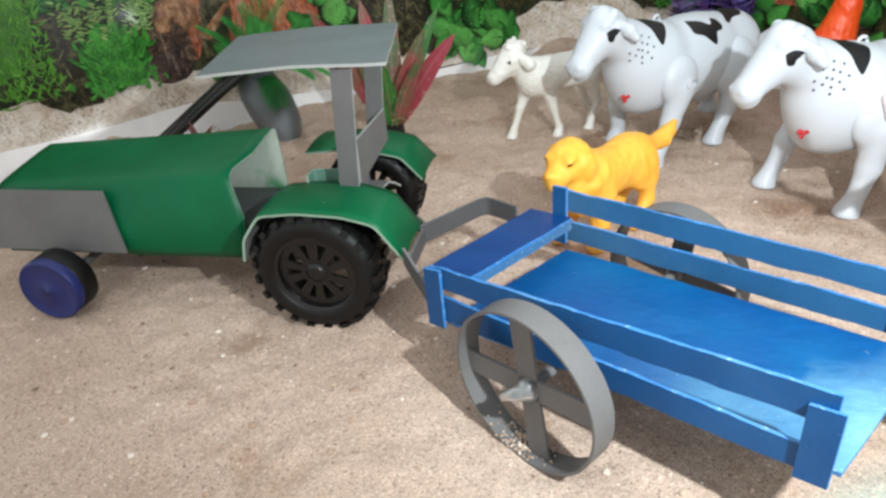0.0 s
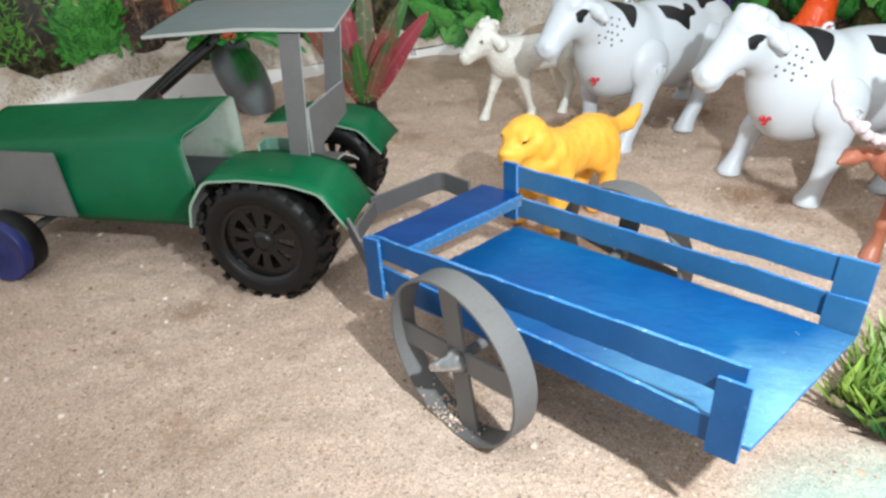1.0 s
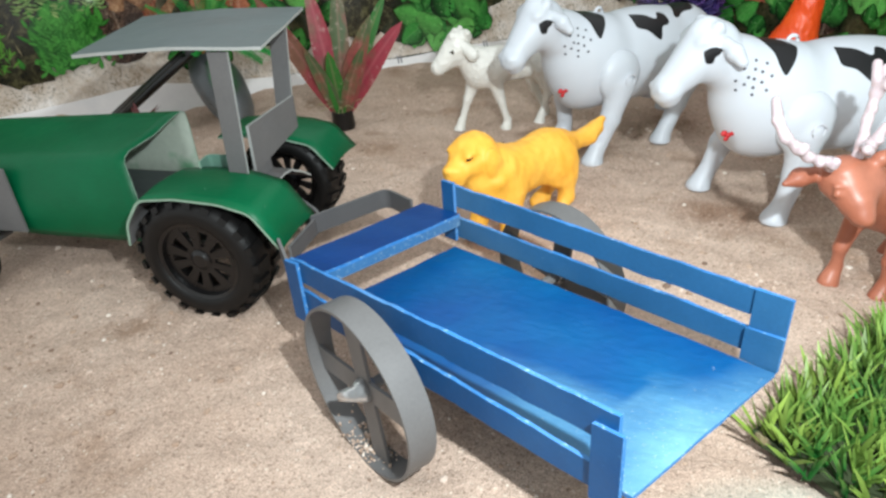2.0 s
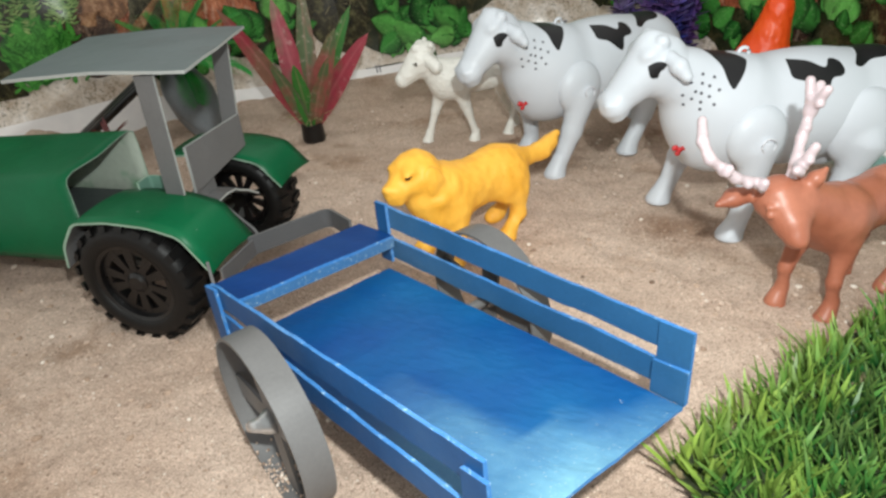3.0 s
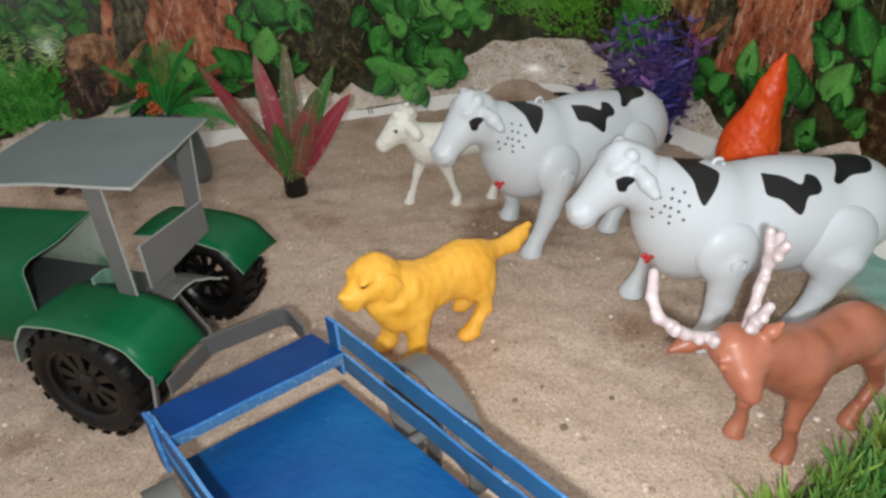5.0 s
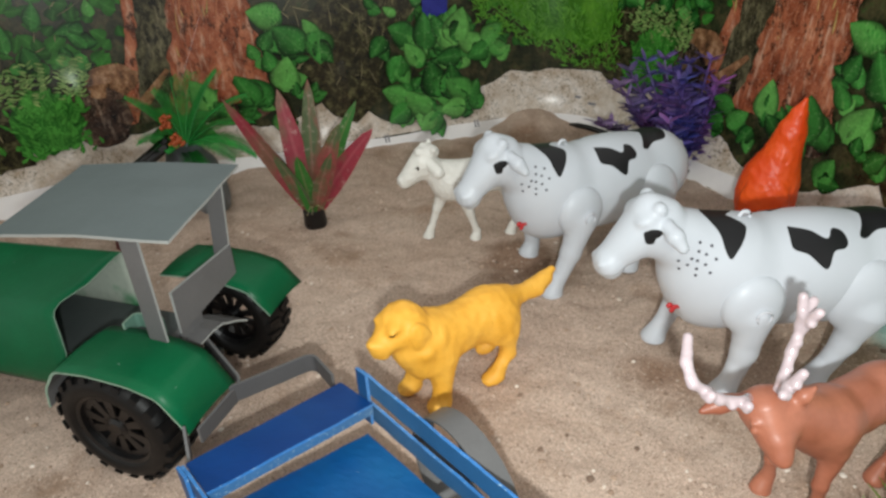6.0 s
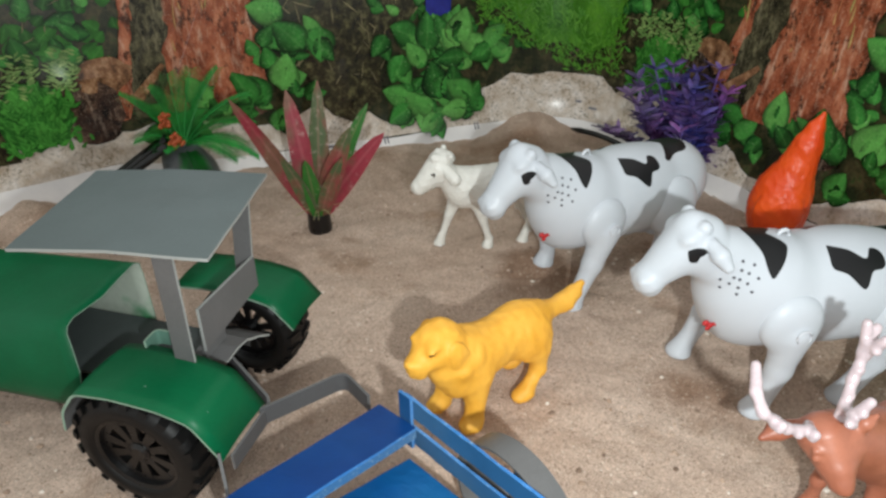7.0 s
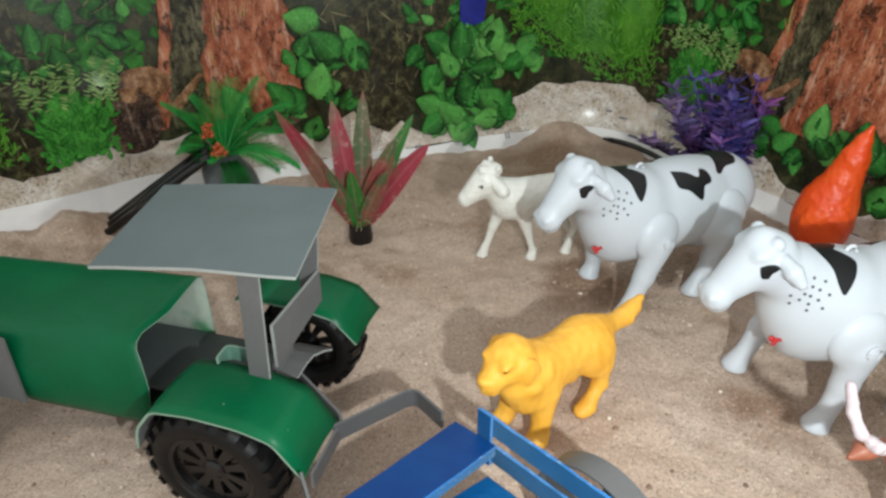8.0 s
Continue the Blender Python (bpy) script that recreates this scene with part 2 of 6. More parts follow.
def ground_z(x, y):
    v = Vector((x, y, 0))
    z = 0.0035 * noise.noise(v * 7) + 0.0016 * noise.noise(v * 23) + 0.0021 * noise.noise(v * 55) + 0.0012 * noise.noise(v * 120)
    z += heap(x, y, -0.365, 0.64, 0.035, 0.028) + heap(x, y, -0.41, 0.60, 0.03, 0.016) + heap(x, y, 0.125, 0.945, 0.045, 0.020)
    z += heap(x, y, -0.11, 0.79, 0.06, 0.006) - heap(x, y, 0.025, 0.242, 0.035, 0.0058)
    z += heap(x, y, -0.37, 0.63, 0.07, 1.0) * (0.012 * max(0, noise.noise(v * 38)) + 0.006 * noise.noise(v * 90))
    # the sand is pushed up unevenly against the sheet
    edge = float(np.interp(x, LINE[:, 0], LINE[:, 1])) - y
    if x < 0.22 and edge < 0.14:
        z += (0.006 + 0.008 * noise.noise(Vector((x * 14, 2, 0)))) * math.exp(-((edge - 0.02) / 0.045) ** 2)
    return z - 0.001


def thin_sand(x, y):
    """How far the turquoise board shows through the sand, 0 to 1."""
    n = 0.5 + 0.5 * noise.noise(Vector((x * 30, y * 30, 3)))
    a = max(0.0, 1 - ((x - 0.19) / 0.06) ** 2 - ((y - 0.185) / 0.045) ** 2)
    b = max(0.0, min(1.0, ((x - 0.385) * 0.9 + (y - 0.50) * 0.25) / 0.02)) if y < 0.66 else 0.0
    return min(1.0, 0.55 * a * (0.5 + n) + 0.85 * b * (0.6 + 0.5 * n))


def brown_sand(x, y):
    """How much browner and darker the sand is, 0 to 1: patches by the lamb and along the sheet."""
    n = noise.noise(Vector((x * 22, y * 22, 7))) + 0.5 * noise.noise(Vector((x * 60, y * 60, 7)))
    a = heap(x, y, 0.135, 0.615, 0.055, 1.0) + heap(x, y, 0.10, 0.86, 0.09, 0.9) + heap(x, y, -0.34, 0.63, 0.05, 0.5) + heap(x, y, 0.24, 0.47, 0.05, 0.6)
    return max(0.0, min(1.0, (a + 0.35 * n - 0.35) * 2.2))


def build_ground():
    xs, ys = np.arange(-0.75, 0.751, 0.004), np.arange(-0.25, 1.101, 0.004)
    verts = [(x, y, ground_z(x, y)) for y in ys for x in xs]
    nx, ny = len(xs), len(ys)
    faces = [(j * nx + i, j * nx + i + 1, (j + 1) * nx + i + 1, (j + 1) * nx + i) for j in range(ny - 1) for i in range(nx - 1)]
    me = bpy.data.meshes.new("ground")
    me.from_pydata(verts, [], faces)
    me.attributes.new("thin", "FLOAT", "POINT").data.foreach_set("value", [thin_sand(x, y) for x, y, _ in verts])
    me.attributes.new("brown_patch", "FLOAT", "POINT").data.foreach_set("value", [brown_sand(x, y) for x, y, _ in verts])
    me.materials.append(SAND)
    me.shade_smooth()
    return tagged(new("ground", me), "loose beige sand strewn over a turquoise board", "sand", kind="structure")


ground = build_ground()

# ---- the printed backdrop: a glossy sheet bent round the sand ----
def on_sheet(u, z, off=0.0):
    """The point u metres along the sheet from its middle and z up, off metres in front of it."""
    u = min(max(u, -0.795), 0.86)
    x, y = np.interp(u, ARC, LINE[:, 0]), np.interp(u, ARC, LINE[:, 1])
    dx, dy = np.interp(u + 0.004, ARC, LINE[:, 0]) - np.interp(u - 0.004, ARC, LINE[:, 0]), np.interp(u + 0.004, ARC, LINE[:, 1]) - np.interp(u - 0.004, ARC, LINE[:, 1])
    d = math.hypot(dx, dy)
    nx, ny = dy / d, -dx / d
    f = off + 0.030 * math.exp(-max(z, 0) / 0.025) + 0.0025 * math.sin(u * 17 + 1) * math.exp(-max(z, 0) / 0.1) - 0.06 * max(z - 0.05, 0) ** 1.2
    # a dent pressed into the sheet beside the stump
    f += 0.0036 * math.exp(-((u + 0.405) ** 2 + (z - 0.125) ** 2) / 0.020**2)
    return Vector((x + nx * f, y + ny * f, z))


def print_material(name, *stops, scale=40, stretch=None, fine=300, amount=0.3):
    m = Mat(name, 0.22, spec=0.42)
    col = m.ramp(m.noise(scale, 6, 0.65, stretch), *stops)
    m.colour(m.vary(m.noise(fine, 3, 0.7), col, amount))
    m.bump(m.noise(5, 2), 0.25, 0.004)
    return m.m


def bark_print(name, tones, pale, dark, scale, along):
    """Printed bark: mottled tones, pale upright streaks, dark ragged holes and fine speckle."""
    m = Mat(name, 0.26, spec=0.32)
    col = m.ramp(m.noise(scale, 6, 0.7, (1, 1, along)), (0.32, tones[0]), (0.5, tones[1]), (0.68, tones[2]))
    col = m.mix(m.mask(m.noise(150, 5, 0.65, (1, 1, 0.22)), 0.53, 0.68), col, m.mix(0.50, col, pale))
    col = m.mix(m.mask(m.noise(75, 6, 0.75, (1, 1, 0.6)), 0.545, 0.60), col, m.mix(0.8, col, dark))
    col = m.mix(m.mask(m.noise(520, 3, 0.7), 0.60, 0.70), col, m.mix(0.55, col, pale))
    col = m.mix(m.mask(m.noise(420, 3, 0.7), 0.60, 0.70), col, m.mix(0.5, col, dark))
    m.colour(col).bump(m.noise(5, 2), 0.25, 0.004)
    return m.m


def sand_print():
    """Printed sand: pale and mottled, with scattered dark grains."""
    m = Mat("print_sand", 0.24, spec=0.4)
    col = m.ramp(m.noise(60, 6, 0.65), (0.3, lin(176, 156, 136)), (0.5, lin(206, 193, 180)), (0.7, lin(226, 218, 212)))
    col = m.vary(m.noise(420, 3, 0.7), col, 0.30)
    grains = m.mix(1.0, m.mask(m.noise(300, 4, 0.8), 0.535, 0.59), m.mask(m.noise(20, 3), 0.38, 0.56), "MULTIPLY")
    col = m.mix(grains, col, m.mix(0.7, col, lin(88, 78, 52)))
    m.colour(col).bump(m.noise(5, 2), 0.25, 0.004)
    return m.m


P_DEEP = print_material("print_deep_shade", (0.3, lin(24, 26, 17)), (0.48, lin(42, 46, 28)), (0.6, lin(70, 64, 42)), (0.72, lin(44, 72, 34)), scale=60, fine=260, amount=0.75)
P_SAND = sand_print()
P_MARGIN = print_material("print_white_margin", (0.3, lin(226, 222, 222)), (0.7, lin(236, 232, 230)), fine=100, amount=0.03)
P_FLAKE = leaf_material("print_bark_flake", lin(110, 52, 32), lin(186, 116, 84), 0.24, 0.25)
P_BARK_DARK = bark_print("print_dark_bark", (lin(20, 19, 13), lin(58, 54, 38), lin(104, 98, 72)), lin(150, 140, 110), lin(14, 13, 9), 90, 0.7)
P_STONE = bark_print("print_brown_stone", (lin(20, 14, 12), lin(58, 40, 32), lin(120, 92, 74)), lin(168, 146, 128), lin(12, 9, 8), 45, 1.6)
P_ROCK = print_material("print_mossy_rock", (0.3, lin(20, 19, 13)), (0.5, lin(46, 42, 27)), (0.7, lin(100, 96, 64)), scale=120, fine=330, amount=0.75)
P_BLUE = print_material("print_blue_gap", (0.3, lin(24, 26, 110)), (0.7, lin(36, 44, 140)))
P_LEAF = leaf_material("print_leaf", lin(8, 46, 17), lin(54, 126, 52), 0.24, 0.34)
P_BUSH = leaf_material("print_bush", lin(26, 84, 26), lin(64, 132, 50), 0.24)
P_WOOD = bark_print("print_red_wood", (lin(78, 36, 22), lin(150, 80, 54), lin(196, 126, 94)), lin(222, 186, 160), lin(38, 20, 12), 60, 0.45)
P_FERN_DEEP = print_material("print_fern_depth", (0.3, lin(38, 88, 20)), (0.5, lin(62, 120, 30)), (0.7, lin(90, 148, 46)), scale=60, stretch=(1, 1, 0.5), fine=260, amount=0.35)
P_BUSH_DEEP = print_material("print_bush_depth", (0.3, lin(18, 52, 16)), (0.5, lin(32, 86, 28)), (0.7, lin(54, 116, 44)), scale=120, fine=400)
P_TWIG = leaf_material("print_twig", lin(70, 62, 44), lin(128, 118, 86), 0.3)
P_OCHRE = print_material("print_ochre_root", (0.34, lin(58, 38, 26)), (0.5, lin(128, 88, 60)), (0.66, lin(178, 140, 108)), scale=80, fine=300, amount=0.5)
P_MARK = plain("print_grey_mark", lin(120, 118, 124), 0.3)
P_LEAF_DARK = leaf_material("print_dark_leaf", lin(16, 48, 18), lin(48, 110, 40), 0.24)
P_FERN = leaf_material("print_fern", lin(48, 106, 26), lin(84, 140, 42), 0.3)
P_SPRIG = leaf_material("print_sprig", lin(54, 98, 42), lin(126, 150, 88), 0.24)

backdrop = thing("backdrop", "glossy printed sheet of tree stumps, leaves and sand", "backdrop", kind="structure")


class Patch:
    """Flat printed shapes laid on the sheet, one over the other."""

    def __init__(self):
        self.bm = bmesh.new()
        self.rib = self.bm.verts.layers.float.new("rib")
        self.half = self.bm.verts.layers.float.new("half")
        self.n = 0

    def shape(self, points, off=0.0004, centre=None):
        if min(p[0] for p in points) > 0.83 or max(p[0] for p in points) < -0.77:
            return
        self.n += 1
        off += 0.0000035 * self.n
        cu, cz = centre or (sum(p[0] for p in points) / len(points), sum(p[1] for p in points) / len(points))
        c = self.bm.verts.new(on_sheet(cu, cz, off))
        c[self.rib] = 1.0
        ring = [self.bm.verts.new(on_sheet(u, z, off)) for u, z in points]
        for a, b in zip(ring, ring[1:] + ring[:1]):
            self.bm.faces.new((c, b, a))

    def leaf(self, u, z, length, width, turn, off=0.0004, point=0.5, n=6):
        """An ovate leaf from its foot at (u, z); turn in degrees from upright, to the left."""
        if not -0.76 < u < 0.83:
            return
        self.n += 1
        off += 0.0000035 * self.n
        ca, sa = math.cos(radians(turn)), math.sin(radians(turn))
        bend = random.uniform(-0.2, 0.2)
        rows = []
        for k in range(n + 1):
            t = k / n
            w = width * 0.5 * (math.sin(math.pi * t ** (0.75 - 0.2 * point)) ** 0.8 if 0 < t < 1 else 0.0)
            mid = bend * length * t * t
            row = []
            for s in (-1, 0, 1):
                a, b = mid + s * w, length * t
                v = self.bm.verts.new(on_sheet(u + a * ca - b * sa, z + a * sa + b * ca, off))
                v[self.rib] = 1.0 if s == 0 else 0.0
                v[self.half] = 0.5 + 0.5 * s
                row.append(v)
            rows.append(row)
        for a, b in zip(rows, rows[1:]):
            for k in (0, 1):
                self.bm.faces.new((a[k], a[k + 1], b[k + 1], b[k]))

    def done(self, name, material, label):
        if not self.bm.faces:
            return self.bm.free()
        return tagged(part(name, self.bm, material, backdrop, label), kind="stuff")


def strip(low, high, off, step=0.008, rows=6, u0=-0.80, u1=0.86):
    bm = bmesh.new()
    us = np.arange(u0, u1, step)
    grid = [[bm.verts.new(on_sheet(u, low(u) + (high(u) - low(u)) * k / rows, off)) for k in range(rows + 1)] for u in us]
    for a, b in zip(grid, grid[1:]):
        for k in range(rows):
            bm.faces.new((a[k], b[k], b[k + 1], a[k + 1]))
    return bm


def sand_top(u):
    """Height of the printed sand's upper edge along the sheet."""
    us = (-0.8, -0.52, -0.45, -0.36, -0.30, -0.24, -0.19, -0.14, -0.10, -0.05, 0.0, 0.05, 0.10, 0.19, 0.26, 0.35, 0.40, 0.45, 0.50, 0.55, 0.60, 0.86)
    zs = (0.075, 0.075, 0.078, 0.072, 0.070, 0.050, 0.045, 0.068, 0.050, 0.022, 0.035, 0.052, 0.070, 0.072, 0.070, 0.062, 0.052, 0.028, 0.020, 0.040, 0.066, 0.066)
    return float(np.interp(u, us, zs)) + 0.005 * noise.noise(Vector((u * 35, 0, 0))) + 0.002 * noise.noise(Vector((u * 140, 4, 0)))


def blob(u, z, ru, rz, seed, n=22, rugged=0.25):
    return [(u + ru * math.cos(a) * k, z + rz * math.sin(a) * k) for a, k in ((2 * math.pi * i / n, 1 + rugged * noise.noise(Vector((2 * math.cos(6.283 * i / n) + seed, 2 * math.sin(6.283 * i / n), seed)))) for i in range(n))]


# broad leaves beside the stump and in the two clumps: along from the stump, up, length, turn
BESIDE = ((0.083, 0.175, 0.038, 60), (0.080, 0.147, 0.026, -30), (0.107, 0.146, 0.043, 35), (0.139, 0.132, 0.040, 170), (0.078, 0.122, 0.025, 20), (0.098, 0.104, 0.042, -25), (0.061, 0.089, 0.038, 30),
          (0.125, 0.081, 0.026, -40))
FOOT = ((-0.001, 0.098, 0.040, 10), (-0.050, 0.084, 0.026, 60), (-0.029, 0.072, 0.030, -40), (-0.057, 0.061, 0.028, 100), (-0.013, 0.057, 0.024, 150), (0.048, 0.094, 0.042, 15), (0.084, 0.053, 0.030, -30), (0.044, 0.069, 0.024, -60), (0.104, 0.087, 0.018, 0), (0.015, 0.078, 0.026, 40))
UPPER = ((0.210, 0.122, 0.030, 150), (0.231, 0.093, 0.036, 160), (0.238, 0.134, 0.036, 70), (0.254, 0.110, 0.034, 20), (0.271, 0.134, 0.044, -15), (0.289, 0.130, 0.046, 0), (0.311, 0.136, 0.046, -20), (0.326, 0.118, 0.034, 40),
         (0.356, 0.122, 0.036, -55), (0.338, 0.100, 0.034, 120), (0.297, 0.102, 0.036, 80), (0.365, 0.103, 0.030, -110))
LOWER = ((0.223, 0.062, 0.034, 75), (0.226, 0.041, 0.034, 110), (0.250, 0.052, 0.038, 30), (0.256, 0.033, 0.036, 160), (0.275, 0.076, 0.048, 10), (0.301, 0.069, 0.048, -8), (0.321, 0.052, 0.042, -25), (0.298, 0.040, 0.034, 80), (0.270, 0.024, 0.030, 130))


def build_motif(c):
    """One repeat of the printed picture: stump, stones, bush, broad leaves and fern."""
    random.seed(11)
    # far growth of dark small leaves, thicker on both sides of the stump
    p = Patch()
    for _ in range(330):
        u, z = c + random.choice((random.uniform(-0.30, -0.05), random.uniform(0.19, 0.40))), random.uniform(0.10, 0.31)
        p.leaf(u, z, random.uniform(0.010, 0.026), random.uniform(0.008, 0.018), random.uniform(-110, 110), 0.0003)
    p.done("printed_dark_leaves", P_LEAF_DARK, "dark printed undergrowth")
    p = Patch()
    p.shape(blob(c + 0.165, 0.115, 0.045, 0.075, 1.0), 0.0020)
    p.shape(blob(c - 0.222, 0.110, 0.028, 0.050, 2.0), 0.0020)
    p.shape(blob(c + 0.215, 0.19, 0.050, 0.06, 3.0), 0.0020)
    p.shape([(c + 0.525, 0.06), (c + 0.556, 0.06), (c + 0.560, 0.14), (c + 0.552, 0.30), (c + 0.530, 0.30), (c + 0.534, 0.15)], 0.0020)
    p.done("printed_rocks", P_ROCK, "dark mossy printed rocks")
    p = Patch()
    for _ in range(150):
        u, z = c + random.choice((random.uniform(0.09, 0.24), random.uniform(-0.30, -0.10), random.uniform(0.20, 0.36))), random.uniform(0.07, 0.27)
        p.leaf(u, z, random.uniform(0.008, 0.030), random.uniform(0.0008, 0.0018), random.gauss(-20, 50), 0.0026, 0.9, 3)
    p.done("printed_twigs", P_TWIG, "thin dim printed twigs")
    # the stump: a dark mottled column and red torn wood beside it
    jag = lambda t, k: 0.006 * noise.noise(Vector((t * 16, k, c))) + 0.003 * noise.noise(Vector((t * 50, k, c)))
    p = Patch()
    steps = [k / 30 for k in range(31)]
    p.shape([(c - 0.088 + 0.050 * t**0.7 + jag(t, 1), 0.080 + 0.24 * t) for t in steps] + [(c + 0.030 - 0.01 * t, 0.080 + 0.24 * t) for t in steps[::-1]], 0.0022)
    p.done("printed_stump", P_BARK_DARK, "dark mottled bark of the printed stump")
    p = Patch()
    p.shape([(c - 0.042 + 0.046 * t**0.8 + 1.3 * jag(t, 4), 0.080 + 0.24 * t) for t in steps] + [(c + 0.074 - 0.010 * t + jag(t, 7), 0.082 + 0.24 * t) for t in steps[::-1]], 0.0028)
    p.shape([(c - 0.090 + 0.050 * t**0.7 + jag(t, 1), 0.082 + 0.24 * t) for t in steps] + [(c - 0.079 + 0.051 * t**0.7 + jag(t, 9), 0.082 + 0.24 * t) for t in steps[::-1]], 0.0028)
    p.done("printed_wood", P_WOOD, "red-brown torn wood of the printed stump")
    p = Patch()
    for _ in range(46):
        z = random.uniform(0.082, 0.30)
        t = (z - 0.08) / 0.24
        u = random.uniform(-0.040 + 0.046 * t**0.8, 0.068 - 0.01 * t) if random.random() < 0.8 else -0.086 + 0.05 * t**0.7 + random.uniform(-0.003, 0.008)
        p.leaf(c + u, z, random.uniform(0.008, 0.034), random.uniform(0.0012, 0.0030), random.gauss(-2, 7), 0.0034, 0.9, 4)
    p.done("printed_bark", P_FLAKE, "torn flakes of printed bark")
    p = Patch()
    p.shape(blob(c - 0.110, 0.097, 0.030, 0.034, 6.0), 0.0040)
    p.shape(blob(c + 0.045, 0.072, 0.030, 0.014, 7.0), 0.0040)
    p.done("printed_stones", P_STONE, "brown printed stones")
    p = Patch()
    p.shape(blob(c - 0.090, 0.130, 0.026, 0.018, 8.0), 0.0038)
    p.shape([(c - 0.072, 0.104), (c - 0.034, 0.134), (c - 0.030, 0.131), (c - 0.060, 0.098)], 0.0042)
    p.done("printed_roots", P_OCHRE, "ochre printed root and stone")
    if c == -0.28:
        p = Patch()
        p.shape([(-0.012, 0.150), (0.018, 0.148), (0.022, 0.18), (0.012, 0.23), (-0.010, 0.22)], 0.0042)
        p.done("printed_blue_gap", P_BLUE, "blue gap in the printed growth")
    # middle growth
    p = Patch()
    for _ in range(120):
        u, z = c + random.choice((random.uniform(-0.30, -0.09), random.uniform(-0.26, -0.10), random.uniform(0.20, 0.36))), random.uniform(0.150, 0.30)
        p.leaf(u, z, random.uniform(0.014, 0.030), random.uniform(0.012, 0.022), random.uniform(-120, 120), 0.0030, 0.3)
    for cu, cz, n, r in ((0.285, 0.112, 34, 0.045), (0.272, 0.052, 26, 0.036), (0.10, 0.12, 14, 0.04), (0.03, 0.078, 12, 0.03)):
        for _ in range(n):
            size = random.uniform(0.018, 0.030)
            p.leaf(c + cu + random.uniform(-r, r), cz + random.uniform(-r, r) * 0.6, size, size * random.uniform(0.55, 0.85), random.uniform(-130, 130), 0.0040, 0.4, 6)
    for leaves in (BESIDE, FOOT, UPPER, LOWER):
        for du, z, length, turn in leaves:
            a = radians(turn)
            for k in (1, 0):
                # a smaller leaf half hidden behind each one
                size, spin = length * (0.8 if k else 1.0), a + k * random.choice((-0.9, 0.9))
                p.leaf(c + du + 0.5 * size * math.sin(spin) + 0.006 * k, z - 0.5 * size * math.cos(spin) - 0.006 * k, size, size * random.uniform(0.72, 0.92), math.degrees(spin), 0.0045, 0.35, 8)
    p.done("printed_leaves", P_LEAF, "green printed leaves")
    # the bush with pale sprigs over it
    p = Patch()
    p.shape(blob(c - 0.160, 0.100, 0.034, 0.032, 4.0), 0.0048)
    p.done("printed_bush_depth", P_BUSH_DEEP, "green depth of the printed bush")
    p = Patch()
    for _ in range(330):
        u = c - 0.160 + random.gauss(0, 0.016)
        z = random.uniform(0.072, 0.132) - abs(u - c + 0.16) * 0.5
        p.leaf(u, z, random.uniform(0.007, 0.014), random.uniform(0.003, 0.006), random.uniform(-75, 75), 0.0050, 0.6, 4)
    p.done("printed_bush", P_BUSH, "bright printed water bush")
    p = Patch()
    for k in range(30):
        u, z = c - 0.160 + random.uniform(-0.045, 0.05), random.uniform(0.118, 0.140)
        for j in range(7):
            p.leaf(u + j * 0.0008, z + 0.0035 * j, 0.008, 0.0026, random.choice((-65, 65)) + random.uniform(-15, 15), 0.0055, 0.6, 3)
    p.done("printed_sprigs", P_SPRIG, "pale printed sprigs")
    # the soft fern
    p = Patch()
    p.shape([(c + 0.345, 0.31), (c + 0.338, 0.20), (c + 0.355, 0.170), (c + 0.388, 0.140), (c + 0.415, 0.108), (c + 0.450, 0.112), (c + 0.475, 0.098), (c + 0.505, 0.112), (c + 0.516, 0.140), (c + 0.518, 0.20), (c + 0.51, 0.31)], 0.0046, (c + 0.44, 0.19))
    p.done("printed_fern_depth", P_FERN_DEEP, "soft green depth of the printed fern")
    p = Patch()
    for _ in range(2400):
        u = c + random.uniform(0.335, 0.525)
        z = random.uniform(0.075 + 0.5 * max(0, c + 0.46 - u), 0.30)
        p.leaf(u, z, random.uniform(0.006, 0.015), random.uniform(0.0016, 0.0032), random.gauss(12, 45), 0.0050, 0.6, 2)
    p.done("printed_fern", P_FERN, "soft feathery printed fern")


def build_backdrop():
    part("sheet", strip(lambda u: -0.004, lambda u: 0.33, 0.0, rows=30), P_DEEP, backdrop, smooth=True)
    part("printed_sand", strip(lambda u: -0.004, sand_top, 0.0003, 0.003, 10), P_SAND, backdrop, smooth=True)
    part("white_margin", strip(lambda u: -0.003, lambda u: 0.016 + 0.020 * min(1, max(0, (-u - 0.24) / 0.14)) + 0.006 * noise.noise(Vector((u * 9, 9, 0))), 0.0007, 0.004, 5), P_MARGIN, backdrop, smooth=True)
    for c in (-1.02, -0.28, 0.46):
        build_motif(c)
    p = Patch()
    for u, z, w in ((0.043, 0.010, 0.002), (0.047, 0.010, 0.002), (-0.078, 0.009, 0.002), (-0.074, 0.009, 0.002), (-0.16, 0.012, 0.022), (0.207, 0.030, 0.012), (0.187, 0.036, 0.008), (0.228, 0.013, 0.014), (0.62, 0.028, 0.002), (0.627, 0.028, 0.002), (0.56, 0.012, 0.018), (-0.45, 0.010, 0.016)):
        h = 0.008 if w < 0.004 else 0.003
        p.shape([(u, z), (u + w, z), (u + w, z + h), (u, z + h)], 0.0012)
    p.done("printed_marks", P_MARK, "small grey printed marks")
    random.seed(5)


build_backdrop()


# ---- the blue trailer ----
AX, AY = Vector((0.755, -0.656, 0.0)), Vector((0.7195, 0.6945, 0.0))
TRAILER = Vector((-0.0239, 0.3019, 0.0666))


